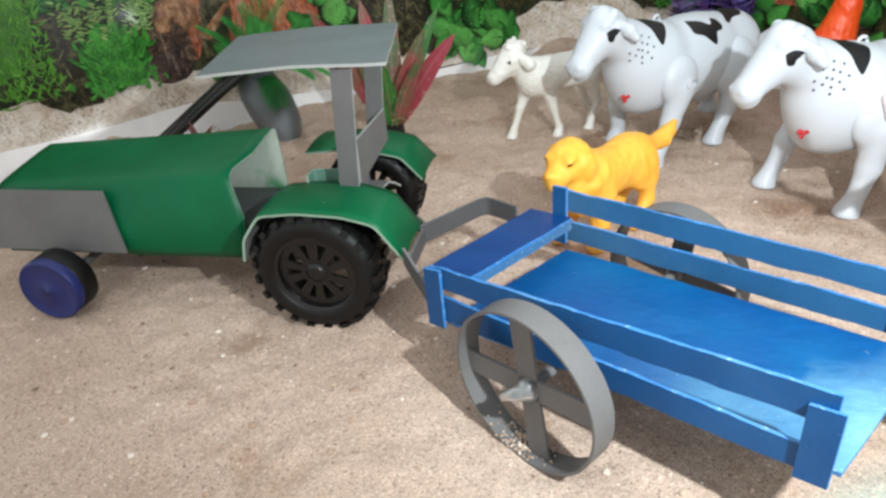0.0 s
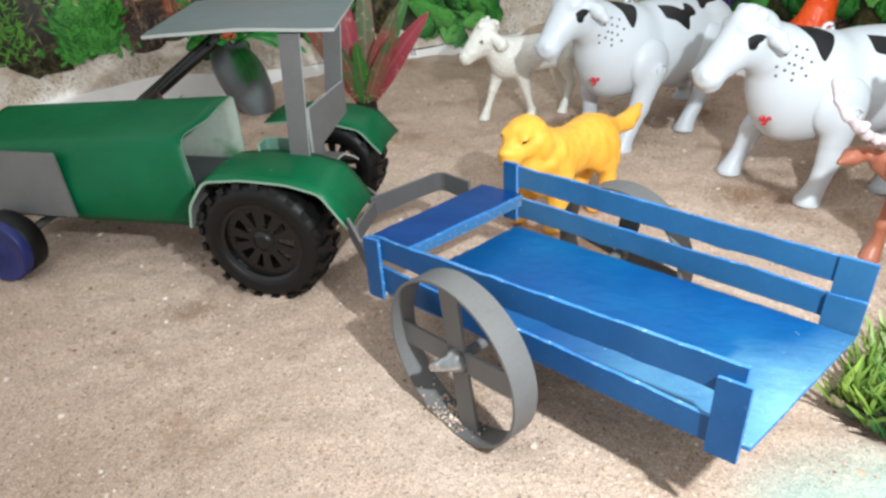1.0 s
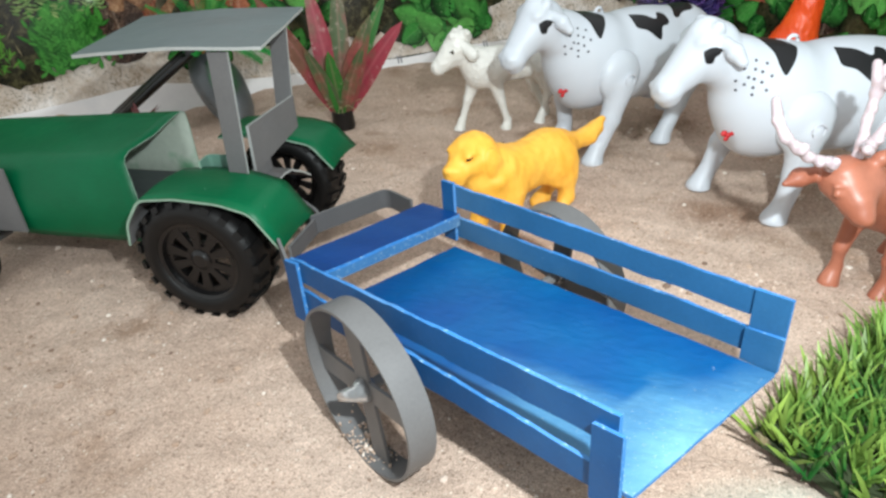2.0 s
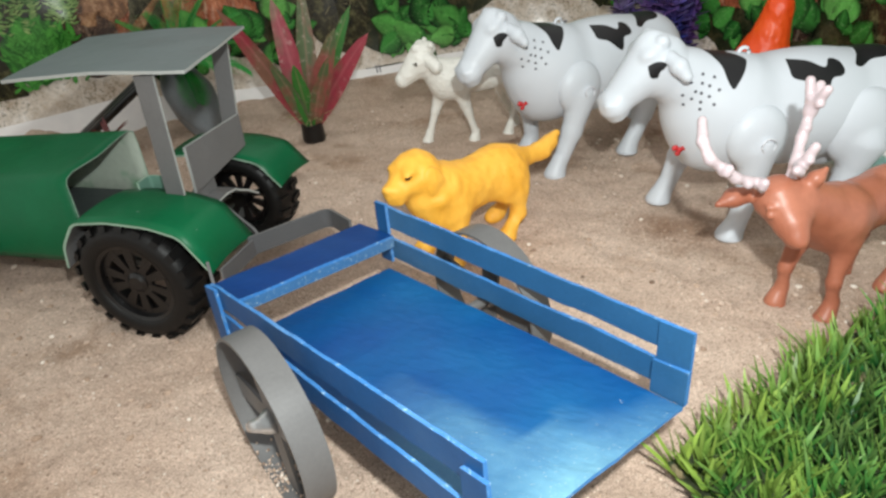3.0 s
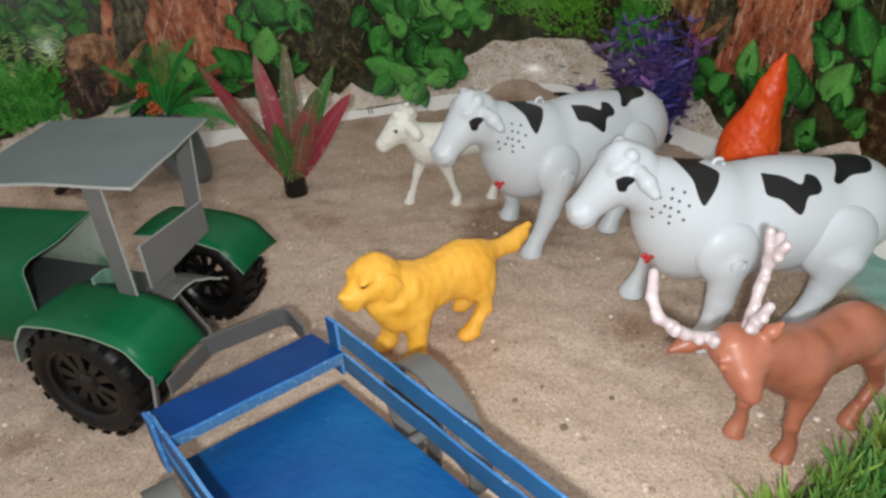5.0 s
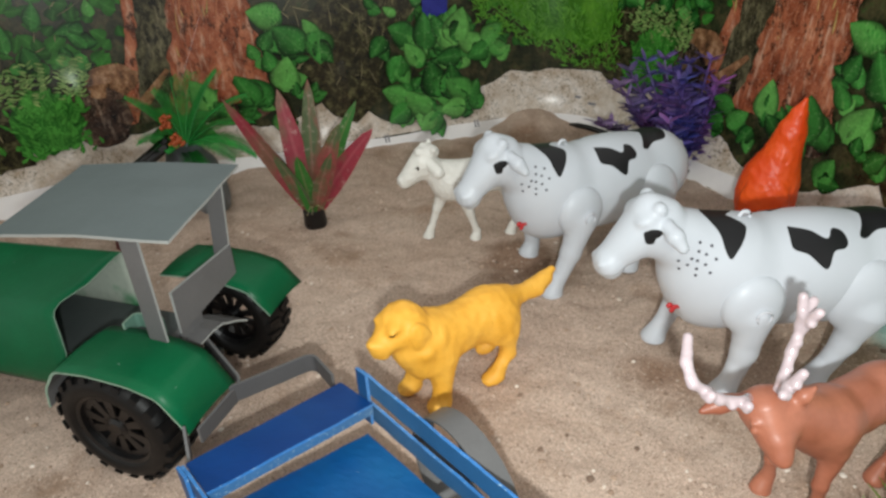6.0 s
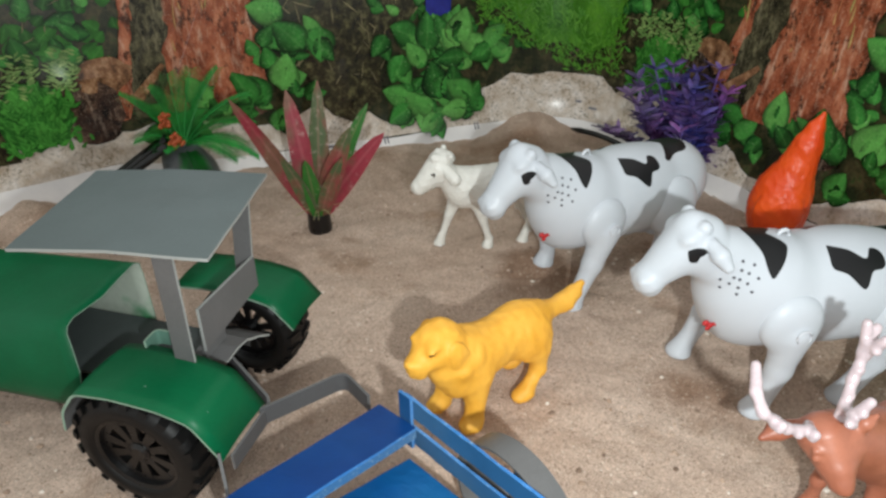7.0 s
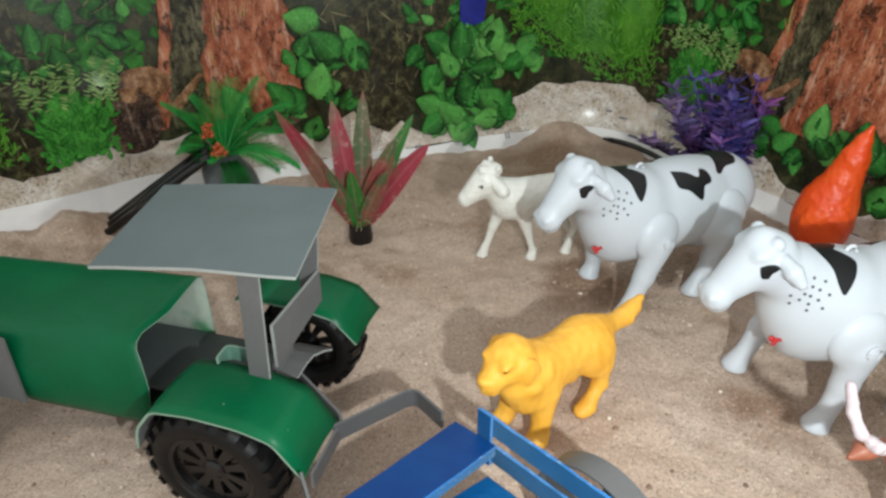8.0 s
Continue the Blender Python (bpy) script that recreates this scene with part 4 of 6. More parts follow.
# ---- moulded toy animals ----
def sculpt(name, prims, res, detail=None, blend=0.006):
    """Grows one closed skin round soft-joined round cones ('c', a, b, ra, rb) and ellipsoids ('e', centre, radii, turn about y),
    each with a material number. Gives vertices, faces and each face's material."""
    lo, hi = np.full(3, 9.0), np.full(3, -9.0)
    for p in prims:
        if p[0] == "c":
            for q, r in ((p[1], p[3]), (p[2], p[4])):
                lo, hi = np.minimum(lo, np.array(q) - r), np.maximum(hi, np.array(q) + r)
        else:
            r = max(p[2])
            lo, hi = np.minimum(lo, np.array(p[1]) - r), np.maximum(hi, np.array(p[1]) + r)
    lo, hi = lo - 3 * res, hi + 3 * res
    n = np.ceil((hi - lo) / res).astype(int) + 1
    axes = [lo[k] + res * np.arange(n[k]) for k in range(3)]

    def distance(p, x, y, z):
        if p[0] == "c":
            a, b = np.array(p[1]), np.array(p[2])
            d = b - a
            t = np.clip(((x - a[0]) * d[0] + (y - a[1]) * d[1] + (z - a[2]) * d[2]) / (d @ d + 1e-12), 0, 1)
            return np.sqrt((x - a[0] - t * d[0]) ** 2 + (y - a[1] - t * d[1]) ** 2 + (z - a[2] - t * d[2]) ** 2) - (p[3] + t * (p[4] - p[3]))
        c, r, turn = np.array(p[1]), np.array(p[2]), radians(p[3])
        u, w = x - c[0], z - c[2]
        u, w = u * math.cos(turn) - w * math.sin(turn), u * math.sin(turn) + w * math.cos(turn)
        v = y - c[1]
        k0 = np.sqrt((u / r[0]) ** 2 + (v / r[1]) ** 2 + (w / r[2]) ** 2)
        k1 = np.sqrt((u / r[0] ** 2) ** 2 + (v / r[1] ** 2) ** 2 + (w / r[2] ** 2) ** 2) + 1e-9
        return k0 * (k0 - 1) / k1

    x, y, z = np.meshgrid(*axes, indexing="ij", sparse=True)
    f = np.full(n, 1.0)
    for p in prims:
        k = p[6] if p[0] == "c" and len(p) > 6 else p[5] if p[0] == "e" and len(p) > 5 else blend
        d = distance(p, x, y, z)
        h = np.clip(0.5 + 0.5 * (f - d) / k, 0, 1)
        f = f * (1 - h) + d * h - k * h * (1 - h)
    inside = f < 0
    corner = [(i, j, k) for i in (0, 1) for j in (0, 1) for k in (0, 1)]
    part_of = lambda a, c: a[c[0]:a.shape[0] - 1 + c[0], c[1]:a.shape[1] - 1 + c[1], c[2]:a.shape[2] - 1 + c[2]]
    count = sum(part_of(inside, c).astype(int) for c in corner)
    live = (count > 0) & (count < 8)
    number = np.full(live.shape, -1)
    number[live] = np.arange(live.sum())
    total, weight = np.zeros((live.sum(), 3)), np.zeros(live.sum())
    for ca in corner:
        for axis in range(3):
            if ca[axis]:
                continue
            cb = tuple(v + (m == axis) for m, v in enumerate(ca))
            fa, fb = part_of(f, ca)[live], part_of(f, cb)[live]
            cut = (fa < 0) != (fb < 0)
            t = np.where(cut, fa / np.where(cut, fa - fb, 1), 0)
            spot = np.array(ca, float)[None].repeat(len(t), 0)
            spot[:, axis] = t
            total += spot * cut[:, None]
            weight += cut
    verts = lo + res * (np.argwhere(live) + total / weight[:, None])
    faces = []
    for axis in range(3):
        b, c = (axis + 1) % 3, (axis + 2) % 3
        move = np.moveaxis
        ins = move(inside, (axis, b, c), (0, 1, 2))
        num = move(number, (axis, b, c), (0, 1, 2))
        s0, s1 = ins[:-1, 1:-1, 1:-1], ins[1:, 1:-1, 1:-1]
        quad = np.stack([num[:, :-1, :-1], num[:, 1:, :-1], num[:, 1:, 1:], num[:, :-1, 1:]], -1)
        out, back = s0 & ~s1, ~s0 & s1
        faces.append(quad[out])
        faces.append(quad[back][:, ::-1])
    faces = np.concatenate(faces)
    mats = sorted({p[5] if p[0] == "c" else p[4] for p in prims})
    near = np.stack([np.min([distance(p, *verts.T) for p in prims if (p[5] if p[0] == "c" else p[4]) == m], axis=0) for m in mats])
    which = np.array(mats)[near.argmin(0)]
    if detail:
        verts = detail(verts)
    return verts, faces, which[faces[:, 0]]


def figure(name, made, materials, label, category, place):
    """A moulded toy in one piece."""
    ob = tagged(figure_part(name, made, materials, None), label, category)
    ob.matrix_world = place
    return ob


def figure_part(name, made, materials, parent, label="", fields=None):
    """One moulded piece of a toy, as a mesh under it."""
    verts, faces, which = made
    me = bpy.data.meshes.new(name)
    me.from_pydata(verts.tolist(), [], faces.tolist())
    for key, values in (fields or {}).items():
        me.attributes.new(key, "FLOAT", "POINT").data.foreach_set("value", values)
    for m in materials:
        me.materials.append(m)
    me.polygons.foreach_set("material_index", np.array(which, dtype=np.int32))
    me.shade_smooth()
    ob = new(name, me)
    ob.parent = parent
    if label:
        ob["label"] = label
    return ob


def outline_distance(points, x, z):
    """Signed distance to a closed outline, below zero inside."""
    p = spline(list(points) + [points[0]], 5)[:-1]
    best, inside = np.full(len(x), 9.0), np.zeros(len(x), bool)
    for (ax, az), (bx, bz) in zip(p, np.roll(p, -1, 0)):
        dx, dz = bx - ax, bz - az
        t = np.clip(((x - ax) * dx + (z - az) * dz) / (dx * dx + dz * dz + 1e-12), 0, 1)
        best = np.minimum(best, np.hypot(x - ax - t * dx, z - az - t * dz))
        if az != bz:
            cross = ((az > z) != (bz > z)) & (x < (bx - ax) * (z - az) / (bz - az) + ax)
            inside ^= cross
    return np.where(inside, -best, best)


def cow_materials():
    m = Mat("glossy_white_plastic", 0.40, spec=0.38)
    white = m.vary(m.noise(40, 3), lin(197, 202, 209), 0.05)
    spot = m.mask(m.attr("patch"), 0.00012, -0.00012)
    m.colour(m.mix(spot, white, lin(22, 22, 25)))
    m.bump(m.noise(55, 2), 0.05, 0.001)
    return [m.m, plain("speaker_hole_grey", lin(84, 84, 92), 0.6), plain("red_bow", lin(186, 40, 44), 0.45)]


plain_white = plain("white_eyelet", lin(206, 208, 214), 0.35, 0.05)


def build_cow(materials, knees, hooves, place, label):
    """A walking toy cow. knees, hooves: how far ahead those of the two front legs stand."""
    pr = [
        ("e", (-0.028, 0, 0.0755), (0.082, 0.037, 0.0385), 0, 0), ("e", (0.018, 0, 0.0755), (0.038, 0.034, 0.0375), 0, 0), ("e", (-0.080, 0, 0.0755), (0.035, 0.033, 0.0345), 0, 0),
        ("c", (0.020, 0, 0.088), (0.060, 0, 0.110), 0.028, 0.0180, 0, 0.012), ("c", (0.042, 0, 0.080), (0.031, 0, 0.061), 0.018, 0.019, 0, 0.010),
        ("c", (0.0715, 0, 0.1175), (0.0935, 0, 0.0962), 0.0172, 0.0102, 0, 0.006), ("e", (0.0955, 0, 0.0932), (0.0102, 0.0118, 0.0092), 40, 0, 0.003), ("e", (0.0925, 0, 0.0872), (0.0080, 0.0088, 0.0042), 35, 0, 0.0012),
        ("c", (0.062, 0, 0.1240), (0.0725, 0, 0.1290), 0.0095, 0.0092, 0, 0.005), ("e", (0.0850, 0, 0.1085), (0.0085, 0.0060, 0.0050), 45, 0, 0.006),
        ("c", (-0.112, 0, 0.090), (-0.116, 0.004, 0.060), 0.0042, 0.003, 0, 0.003), ("e", (-0.056, 0, 0.040), (0.016, 0.014, 0.010), 0, 0, 0.005),
    ]
    for s in (1, -1):
        pr += [
            ("c", (0.0665, s * 0.0155, 0.1232), (0.0640, s * 0.0225, 0.1195), 0.0044, 0.0056, 0, 0.0012), ("c", (0.0640, s * 0.0225, 0.1195), (0.0608, s * 0.0272, 0.1142), 0.0056, 0.0036, 0, 0.0012),
            ("e", (0.0780, s * 0.0110, 0.1268), (0.0060, 0.0040, 0.0026), 30, 0, 0.004), ("e", (0.0705, s * 0.0105, 0.1322), (0.0046, 0.0044, 0.0046), 0, 0, 0.0012),
            ("e", (0.1015, s * 0.0062, 0.0952), (0.0034, 0.0030, 0.0026), 0, 0, 0.002),
        ]
    legs = []
    for s, hip, knee, hoof in zip((1, -1), ((0.011, 0.063), (0.014, 0.060)), knees, hooves):
        y = s * 0.0325
        legs.append([("e", (0.012, s * 0.0310, 0.0705), (0.0205, 0.0112, 0.0215), 0, 0, 0.0012), ("c", (0.011, s * 0.0385, 0.0690), (0.011, s * 0.0392, 0.0690), 0.0058, 0.0054, 0, 0.0006),
                     ("c", (hip[0], y, hip[1]), (knee, y, 0.035), 0.0124, 0.0080, 0, 0.004), ("c", (knee, y, 0.035), (hoof, y, 0.008), 0.0080, 0.0062, 0, 0.004), ("c", (hoof, y, 0.013), (hoof + 0.004, y, 0.0008), 0.0058, 0.0094, 0, 0.002)])
    for s, hip, knee, hoof in ((1, (-0.064, 0.056), (-0.058, 0.032), -0.046), (-1, (-0.074, 0.058), (-0.096, 0.034), -0.112)):
        y = s * 0.0310
        legs.append([("e", (-0.062, s * 0.0290, 0.0665), (0.0250, 0.0122, 0.0265), 0, 0, 0.0012), ("c", (hip[0], y, hip[1]), (knee[0], y, knee[1]), 0.0150, 0.0078, 0, 0.004),
                     ("c", (knee[0], y, knee[1]), (hoof, y, 0.008), 0.0078, 0.0064, 0, 0.004), ("c", (hoof, y, 0.013), (hoof + 0.004, y, 0.0008), 0.0058, 0.0094, 0, 0.002)])
    t = thing("toy_cow", label, "toy cow", "toy cows", place=place)
    for leg in legs:
        piece = sculpt("leg", leg, 0.0014, lambda v: np.c_[v[:, 0], v[:, 1], np.maximum(v[:, 2], 0.0)])
        limb = figure_part("leg", piece, materials[:1], t, "", {"patch": np.full(len(piece[0]), 9.0)})
        if leg[0][1][0] > 0:
            s = 1 if leg[0][1][1] > 0 else -1
            ring = [Vector((0.011 + 0.0046 * math.cos(a), s * 0.0442, 0.0690 + 0.0046 * math.sin(a))) for a in (2 * math.pi * k / 20 for k in range(21))]
            bolt = tube(bmesh.new(), ring, [0.0008] * 21, 6)
            tube(bolt, [Vector((0.011, s * 0.0436, 0.0690)), Vector((0.011, s * 0.0447, 0.0690))], [0.0022, 0.0018], 10)
            part("pivot", bolt, plain_white, limb, "round pivot of the leg", True)
    made = sculpt("body", pr, 0.0014)
    v = made[0]
    x, y, z = v.T
    side = np.abs(y)
    # height along the hide, unrolled over the back
    h = z + 0.35 * np.maximum(0, 0.03 - side)
    patches = [
        [(0.040, 0.1335), (0.027, 0.1310), (0.0150, 0.1235), (0.0165, 0.1180), (0.025, 0.1075), (0.0292, 0.1035), (0.0318, 0.1100), (0.0330, 0.1195), (0.0365, 0.1270)],
        [(-0.0128, 0.1190), (-0.0247, 0.1158), (-0.0335, 0.1100), (-0.0390, 0.1155), (-0.0450, 0.1133), (-0.0462, 0.1065), (-0.0429, 0.1030), (-0.0360, 0.1020), (-0.0318, 0.0945), (-0.0288, 0.0926), (-0.0236, 0.0969), (-0.0188, 0.1020), (-0.0113, 0.1057), (-0.0112, 0.1122)],
        [(-0.068, 0.1225), (-0.0900, 0.1225), (-0.0865, 0.1150), (-0.0808, 0.1119), (-0.0697, 0.1112), (-0.0600, 0.1071), (-0.0560, 0.1094), (-0.0620, 0.1160)],
    ]
    d = np.min([outline_distance(p, x, h) for p in patches], axis=0)
    eye = outline_distance([(0.0806, 0.1198), (0.0758, 0.1224), (0.0704, 0.1214), (0.0708, 0.1182), (0.0734, 0.1162), (0.0744, 0.1124), (0.0784, 0.1124), (0.0799, 0.1160)], x, z)
    d = np.minimum(d, np.where(side > 0.006, eye, 9))
    # speaker holes, a red bow at the throat, an eyelet on the back
    from_tree = bmesh.new()
    me = bpy.data.meshes.new("tmp")
    me.from_pydata(v.tolist(), [], made[1].tolist())
    from_tree.from_mesh(me)
    bpy.data.meshes.remove(me)
    bm = bmesh.new()
    from mathutils.bvhtree import BVHTree
    tree = BVHTree.FromBMesh(from_tree)
    holes = ((0.0540, 0.1077), (0.0465, 0.1119), (0.0395, 0.1096), (0.0472, 0.1068), (0.0510, 0.1020), (0.0477, 0.1009), (0.0429, 0.1050), (0.0433, 0.0988),
             (0.0375, 0.1024), (0.0579, 0.0998), (0.0527, 0.0974), (0.0478, 0.0954), (0.0407, 0.0940), (0.0563, 0.0933), (0.0479, 0.0909))
    for hx, hz in holes:
        hit, normal, _, _ = tree.ray_cast(Vector((hx, 0.09, hz)), Vector((0, -1, 0)))
        if hit:
            bmesh.ops.create_circle(bm, cap_ends=True, segments=10, radius=0.00105, matrix=Matrix.Translation(hit + normal * 0.00025) @ normal.to_track_quat("Z", "Y").to_matrix().to_4x4())
    from_tree.free()
    figure_part("body", made, materials[:1], t, "", {"patch": d})
    part("speaker_holes", bm, materials[1], t, "ring of small grey speaker holes")
    bm = bmesh.new()
    for dx, dz, size in ((0.0, 0.0, 0.0021), (0.0030, 0.0012, 0.0024), (-0.0028, 0.0016, 0.0024), (0.0012, -0.0026, 0.0020)):
        bmesh.ops.create_icosphere(bm, subdivisions=2, radius=size, matrix=Matrix.Translation((0.0535 + dx, 0.0125 - 0.3 * dx, 0.0605 + dz)) @ Matrix.Diagonal((1.0, 0.6, 0.9, 1)))
    part("bow", bm, materials[2], t, "small red bow at the throat", True)
    bm = bmesh.new()
    ring = [Vector((0.010 + 0.0036 * math.cos(a), 0.0, 0.1160 + 0.0036 * math.sin(a))) for a in (2 * math.pi * k / 16 for k in range(17))]
    part("eyelet", tube(bm, ring, [0.0013] * 17, 6), plain_white, t, "", True)


def ruffled(amount, scale, stretch=1.0):
    def detail(v):
        out = v.copy()
        for i, p in enumerate(v):
            out[i] += amount * np.array(noise.noise_vector(Vector((p[0] * scale, p[1] * scale, p[2] * scale * stretch))))
        out[:, 2] = np.maximum(out[:, 2], 0.0)
        return out
    return detail


def build_dog():
    m = Mat("yellow_rubber", 0.58)
    col = m.ramp(m.noise(45, 4), (0.3, lin(234, 166, 50)), (0.7, lin(245, 184, 74)))
    m.colour(m.vary(m.noise(500, 3), col, 0.08)).bump(m.noise(170, 3, 0.6, (1, 1, 0.5)), 0.30, 0.0010)
    dark = plain("dark_eye_paint", lin(60, 36, 14), 0.4)
    pr = [
        ("e", (0.012, 0.000, 0.0475), (0.0245, 0.0166, 0.0215), 0, 0), ("e", (-0.036, 0, 0.0490), (0.0250, 0.0150, 0.0180), 0, 0), ("c", (0.012, 0, 0.0505), (-0.032, 0, 0.0520), 0.0152, 0.0150, 0, 0.008),
        ("c", (0.020, 0.000, 0.057), (0.030, 0.000, 0.066), 0.0160, 0.0140, 0, 0.008), ("e", (0.0330, -0.001, 0.0715), (0.0156, 0.0142, 0.0146), 0, 0, 0.004),
        ("c", (0.043, 0.001, 0.0680), (0.0512, 0.002, 0.0655), 0.0100, 0.0080, 0, 0.005), ("e", (0.0572, 0.0025, 0.0685), (0.0034, 0.0044, 0.0030), 0, 0, 0.0014), ("e", (0.0505, 0.002, 0.0598), (0.0066, 0.0062, 0.0030), 0, 0, 0.0016),
        ("c", (0.0330, 0.003, 0.0540), (0.0235, 0.004, 0.0400), 0.0110, 0.0120, 0, 0.004),
        ("c", (-0.048, 0, 0.0550), (-0.064, 0, 0.0512), 0.0078, 0.0064, 0, 0.005), ("c", (-0.064, 0, 0.0512), (-0.078, 0, 0.0506), 0.0064, 0.0070, 0, 0.002), ("c", (-0.078, 0, 0.0512), (-0.087, 0, 0.0545), 0.0070, 0.0058, 0, 0.002), ("c", (-0.087, 0, 0.0545), (-0.0945, 0, 0.0588), 0.0056, 0.0030, 0, 0.002),
        ("c", (0.004, 0, 0.0420), (-0.030, 0, 0.0435), 0.0128, 0.0112, 0, 0.006), ("c", (0.0255, -0.0110, 0.0555), (0.0255, 0.0110, 0.0535), 0.0075, 0.0075, 0, 0.003),
    ]
    for s, front, rear in ((1, 0.016, -0.025), (-1, 0.021, -0.043)):
        pr += [("e", (0.0290, s * 0.0144 - 0.001, 0.0672), (0.0072, 0.0034, 0.0118), 22, 0, 0.0009), ("c", (0.012, s * 0.0105, 0.040), (front, s * 0.0130, 0.012), 0.0096, 0.0062, 0, 0.006), ("e", (front + 0.003, s * 0.0140, 0.0058), (0.0094, 0.0070, 0.0060), 0, 0, 0.004),
               ("e", (-0.038, s * 0.0105, 0.0430), (0.0150, 0.0092, 0.0165), 0, 0, 0.006), ("c", (-0.042, s * 0.0120, 0.034), (rear - 0.016, s * 0.0135, 0.019), 0.0078, 0.0048, 0, 0.005), ("c", (rear - 0.016, s * 0.0135, 0.019), (rear - 0.004, s * 0.0150, 0.0075), 0.0048, 0.0050, 0, 0.004), ("e", (rear - 0.001, s * 0.0150, 0.0054), (0.0090, 0.0062, 0.0054), 0, 0, 0.004),
               ("e", (0.0462, 0.0005 + s * 0.0094, 0.0750), (0.0011, 0.0011, 0.0007), 0, 1, 0.0006), ("e", (0.0442, 0.0005 + s * 0.0080, 0.0778), (0.0042, 0.0026, 0.0014), 20, 0, 0.004)]
    made = sculpt("toy_dog", pr, 0.0011, ruffled(0.0007, 190, 0.7))
    figure("toy_dog", made, [m.m, dark], "yellow moulded rubber toy dog standing on the sand", "toy dog", pose(0.0870, 0.4425, -0.001, 0, 0, 225))


def build_lamb():
    m = plain("cream_plastic", lin(226, 224, 217), 0.45, 0.08, 60, 500, 0.35)
    dark = plain("small_eye_paint", lin(70, 62, 52), 0.4)
    pr = [
        ("c", (0.016, 0, 0.0615), (-0.036, 0, 0.0625), 0.0175, 0.0165, 0), ("e", (0.020, 0, 0.0600), (0.016, 0.0150, 0.0180), 0, 0), ("c", (0.022, 0, 0.064), (0.038, 0, 0.077), 0.0135, 0.0110, 0),
        ("c", (0.042, 0, 0.0820), (0.0600, 0, 0.0670), 0.0132, 0.0074, 0, 0.004), ("e", (0.0385, 0, 0.0920), (0.0115, 0.0108, 0.0062), 0, 0, 0.0015), ("e", (0.0450, 0.004, 0.0940), (0.0050, 0.0050, 0.0042), 0, 0, 0.001), ("e", (0.0340, 0.003, 0.0948), (0.0050, 0.0060, 0.0040), 0, 0, 0.001), ("e", (0.0400, -0.004, 0.0955), (0.0050, 0.0050, 0.0038), 0, 0, 0.001), ("c", (-0.052, 0, 0.068), (-0.056, 0, 0.052), 0.0040, 0.0030, 0),
    ]
    for s in (1, -1):
        pr += [("c", (0.038, s * 0.010, 0.0850), (0.0325, s * 0.0200, 0.0790), 0.0046, 0.0058, 0, 0.0015), ("c", (0.036, s * 0.006, 0.0925), (0.034, s * 0.0110, 0.0970), 0.0034, 0.0026, 0, 0.0015), ("e", (0.0490, s * 0.0105, 0.0815), (0.0018, 0.0014, 0.0016), 0, 1, 0.0006), ("e", (0.0640, s * 0.0040, 0.0660), (0.0018, 0.0014, 0.0012), 0, 0, 0.0008)]
    for s, top, knee, hoof in ((1, 0.010, 0.003, -0.004), (-1, 0.020, 0.030, 0.038), (1, -0.036, -0.046, -0.039), (-1, -0.034, -0.040, -0.052)):
        y = s * 0.0090
        pr += [("c", (top, y, 0.055), (knee, y, 0.030), 0.0088, 0.0041, 0, 0.005), ("c", (knee, y, 0.030), (hoof, y, 0.006), 0.0038, 0.0031, 0, 0.003), ("c", (hoof, y, 0.009), (hoof + 0.002, y, 0.0006), 0.0034, 0.0056, 0, 0.002)]
    made = sculpt("toy_lamb", pr, 0.0011, ruffled(0.0006, 330))
    figure("toy_lamb", made, [m, dark], "small cream plastic toy lamb standing beside a cow", "toy lamb", pose(0.0750, 0.6600, -0.001, 0, 0, 202))


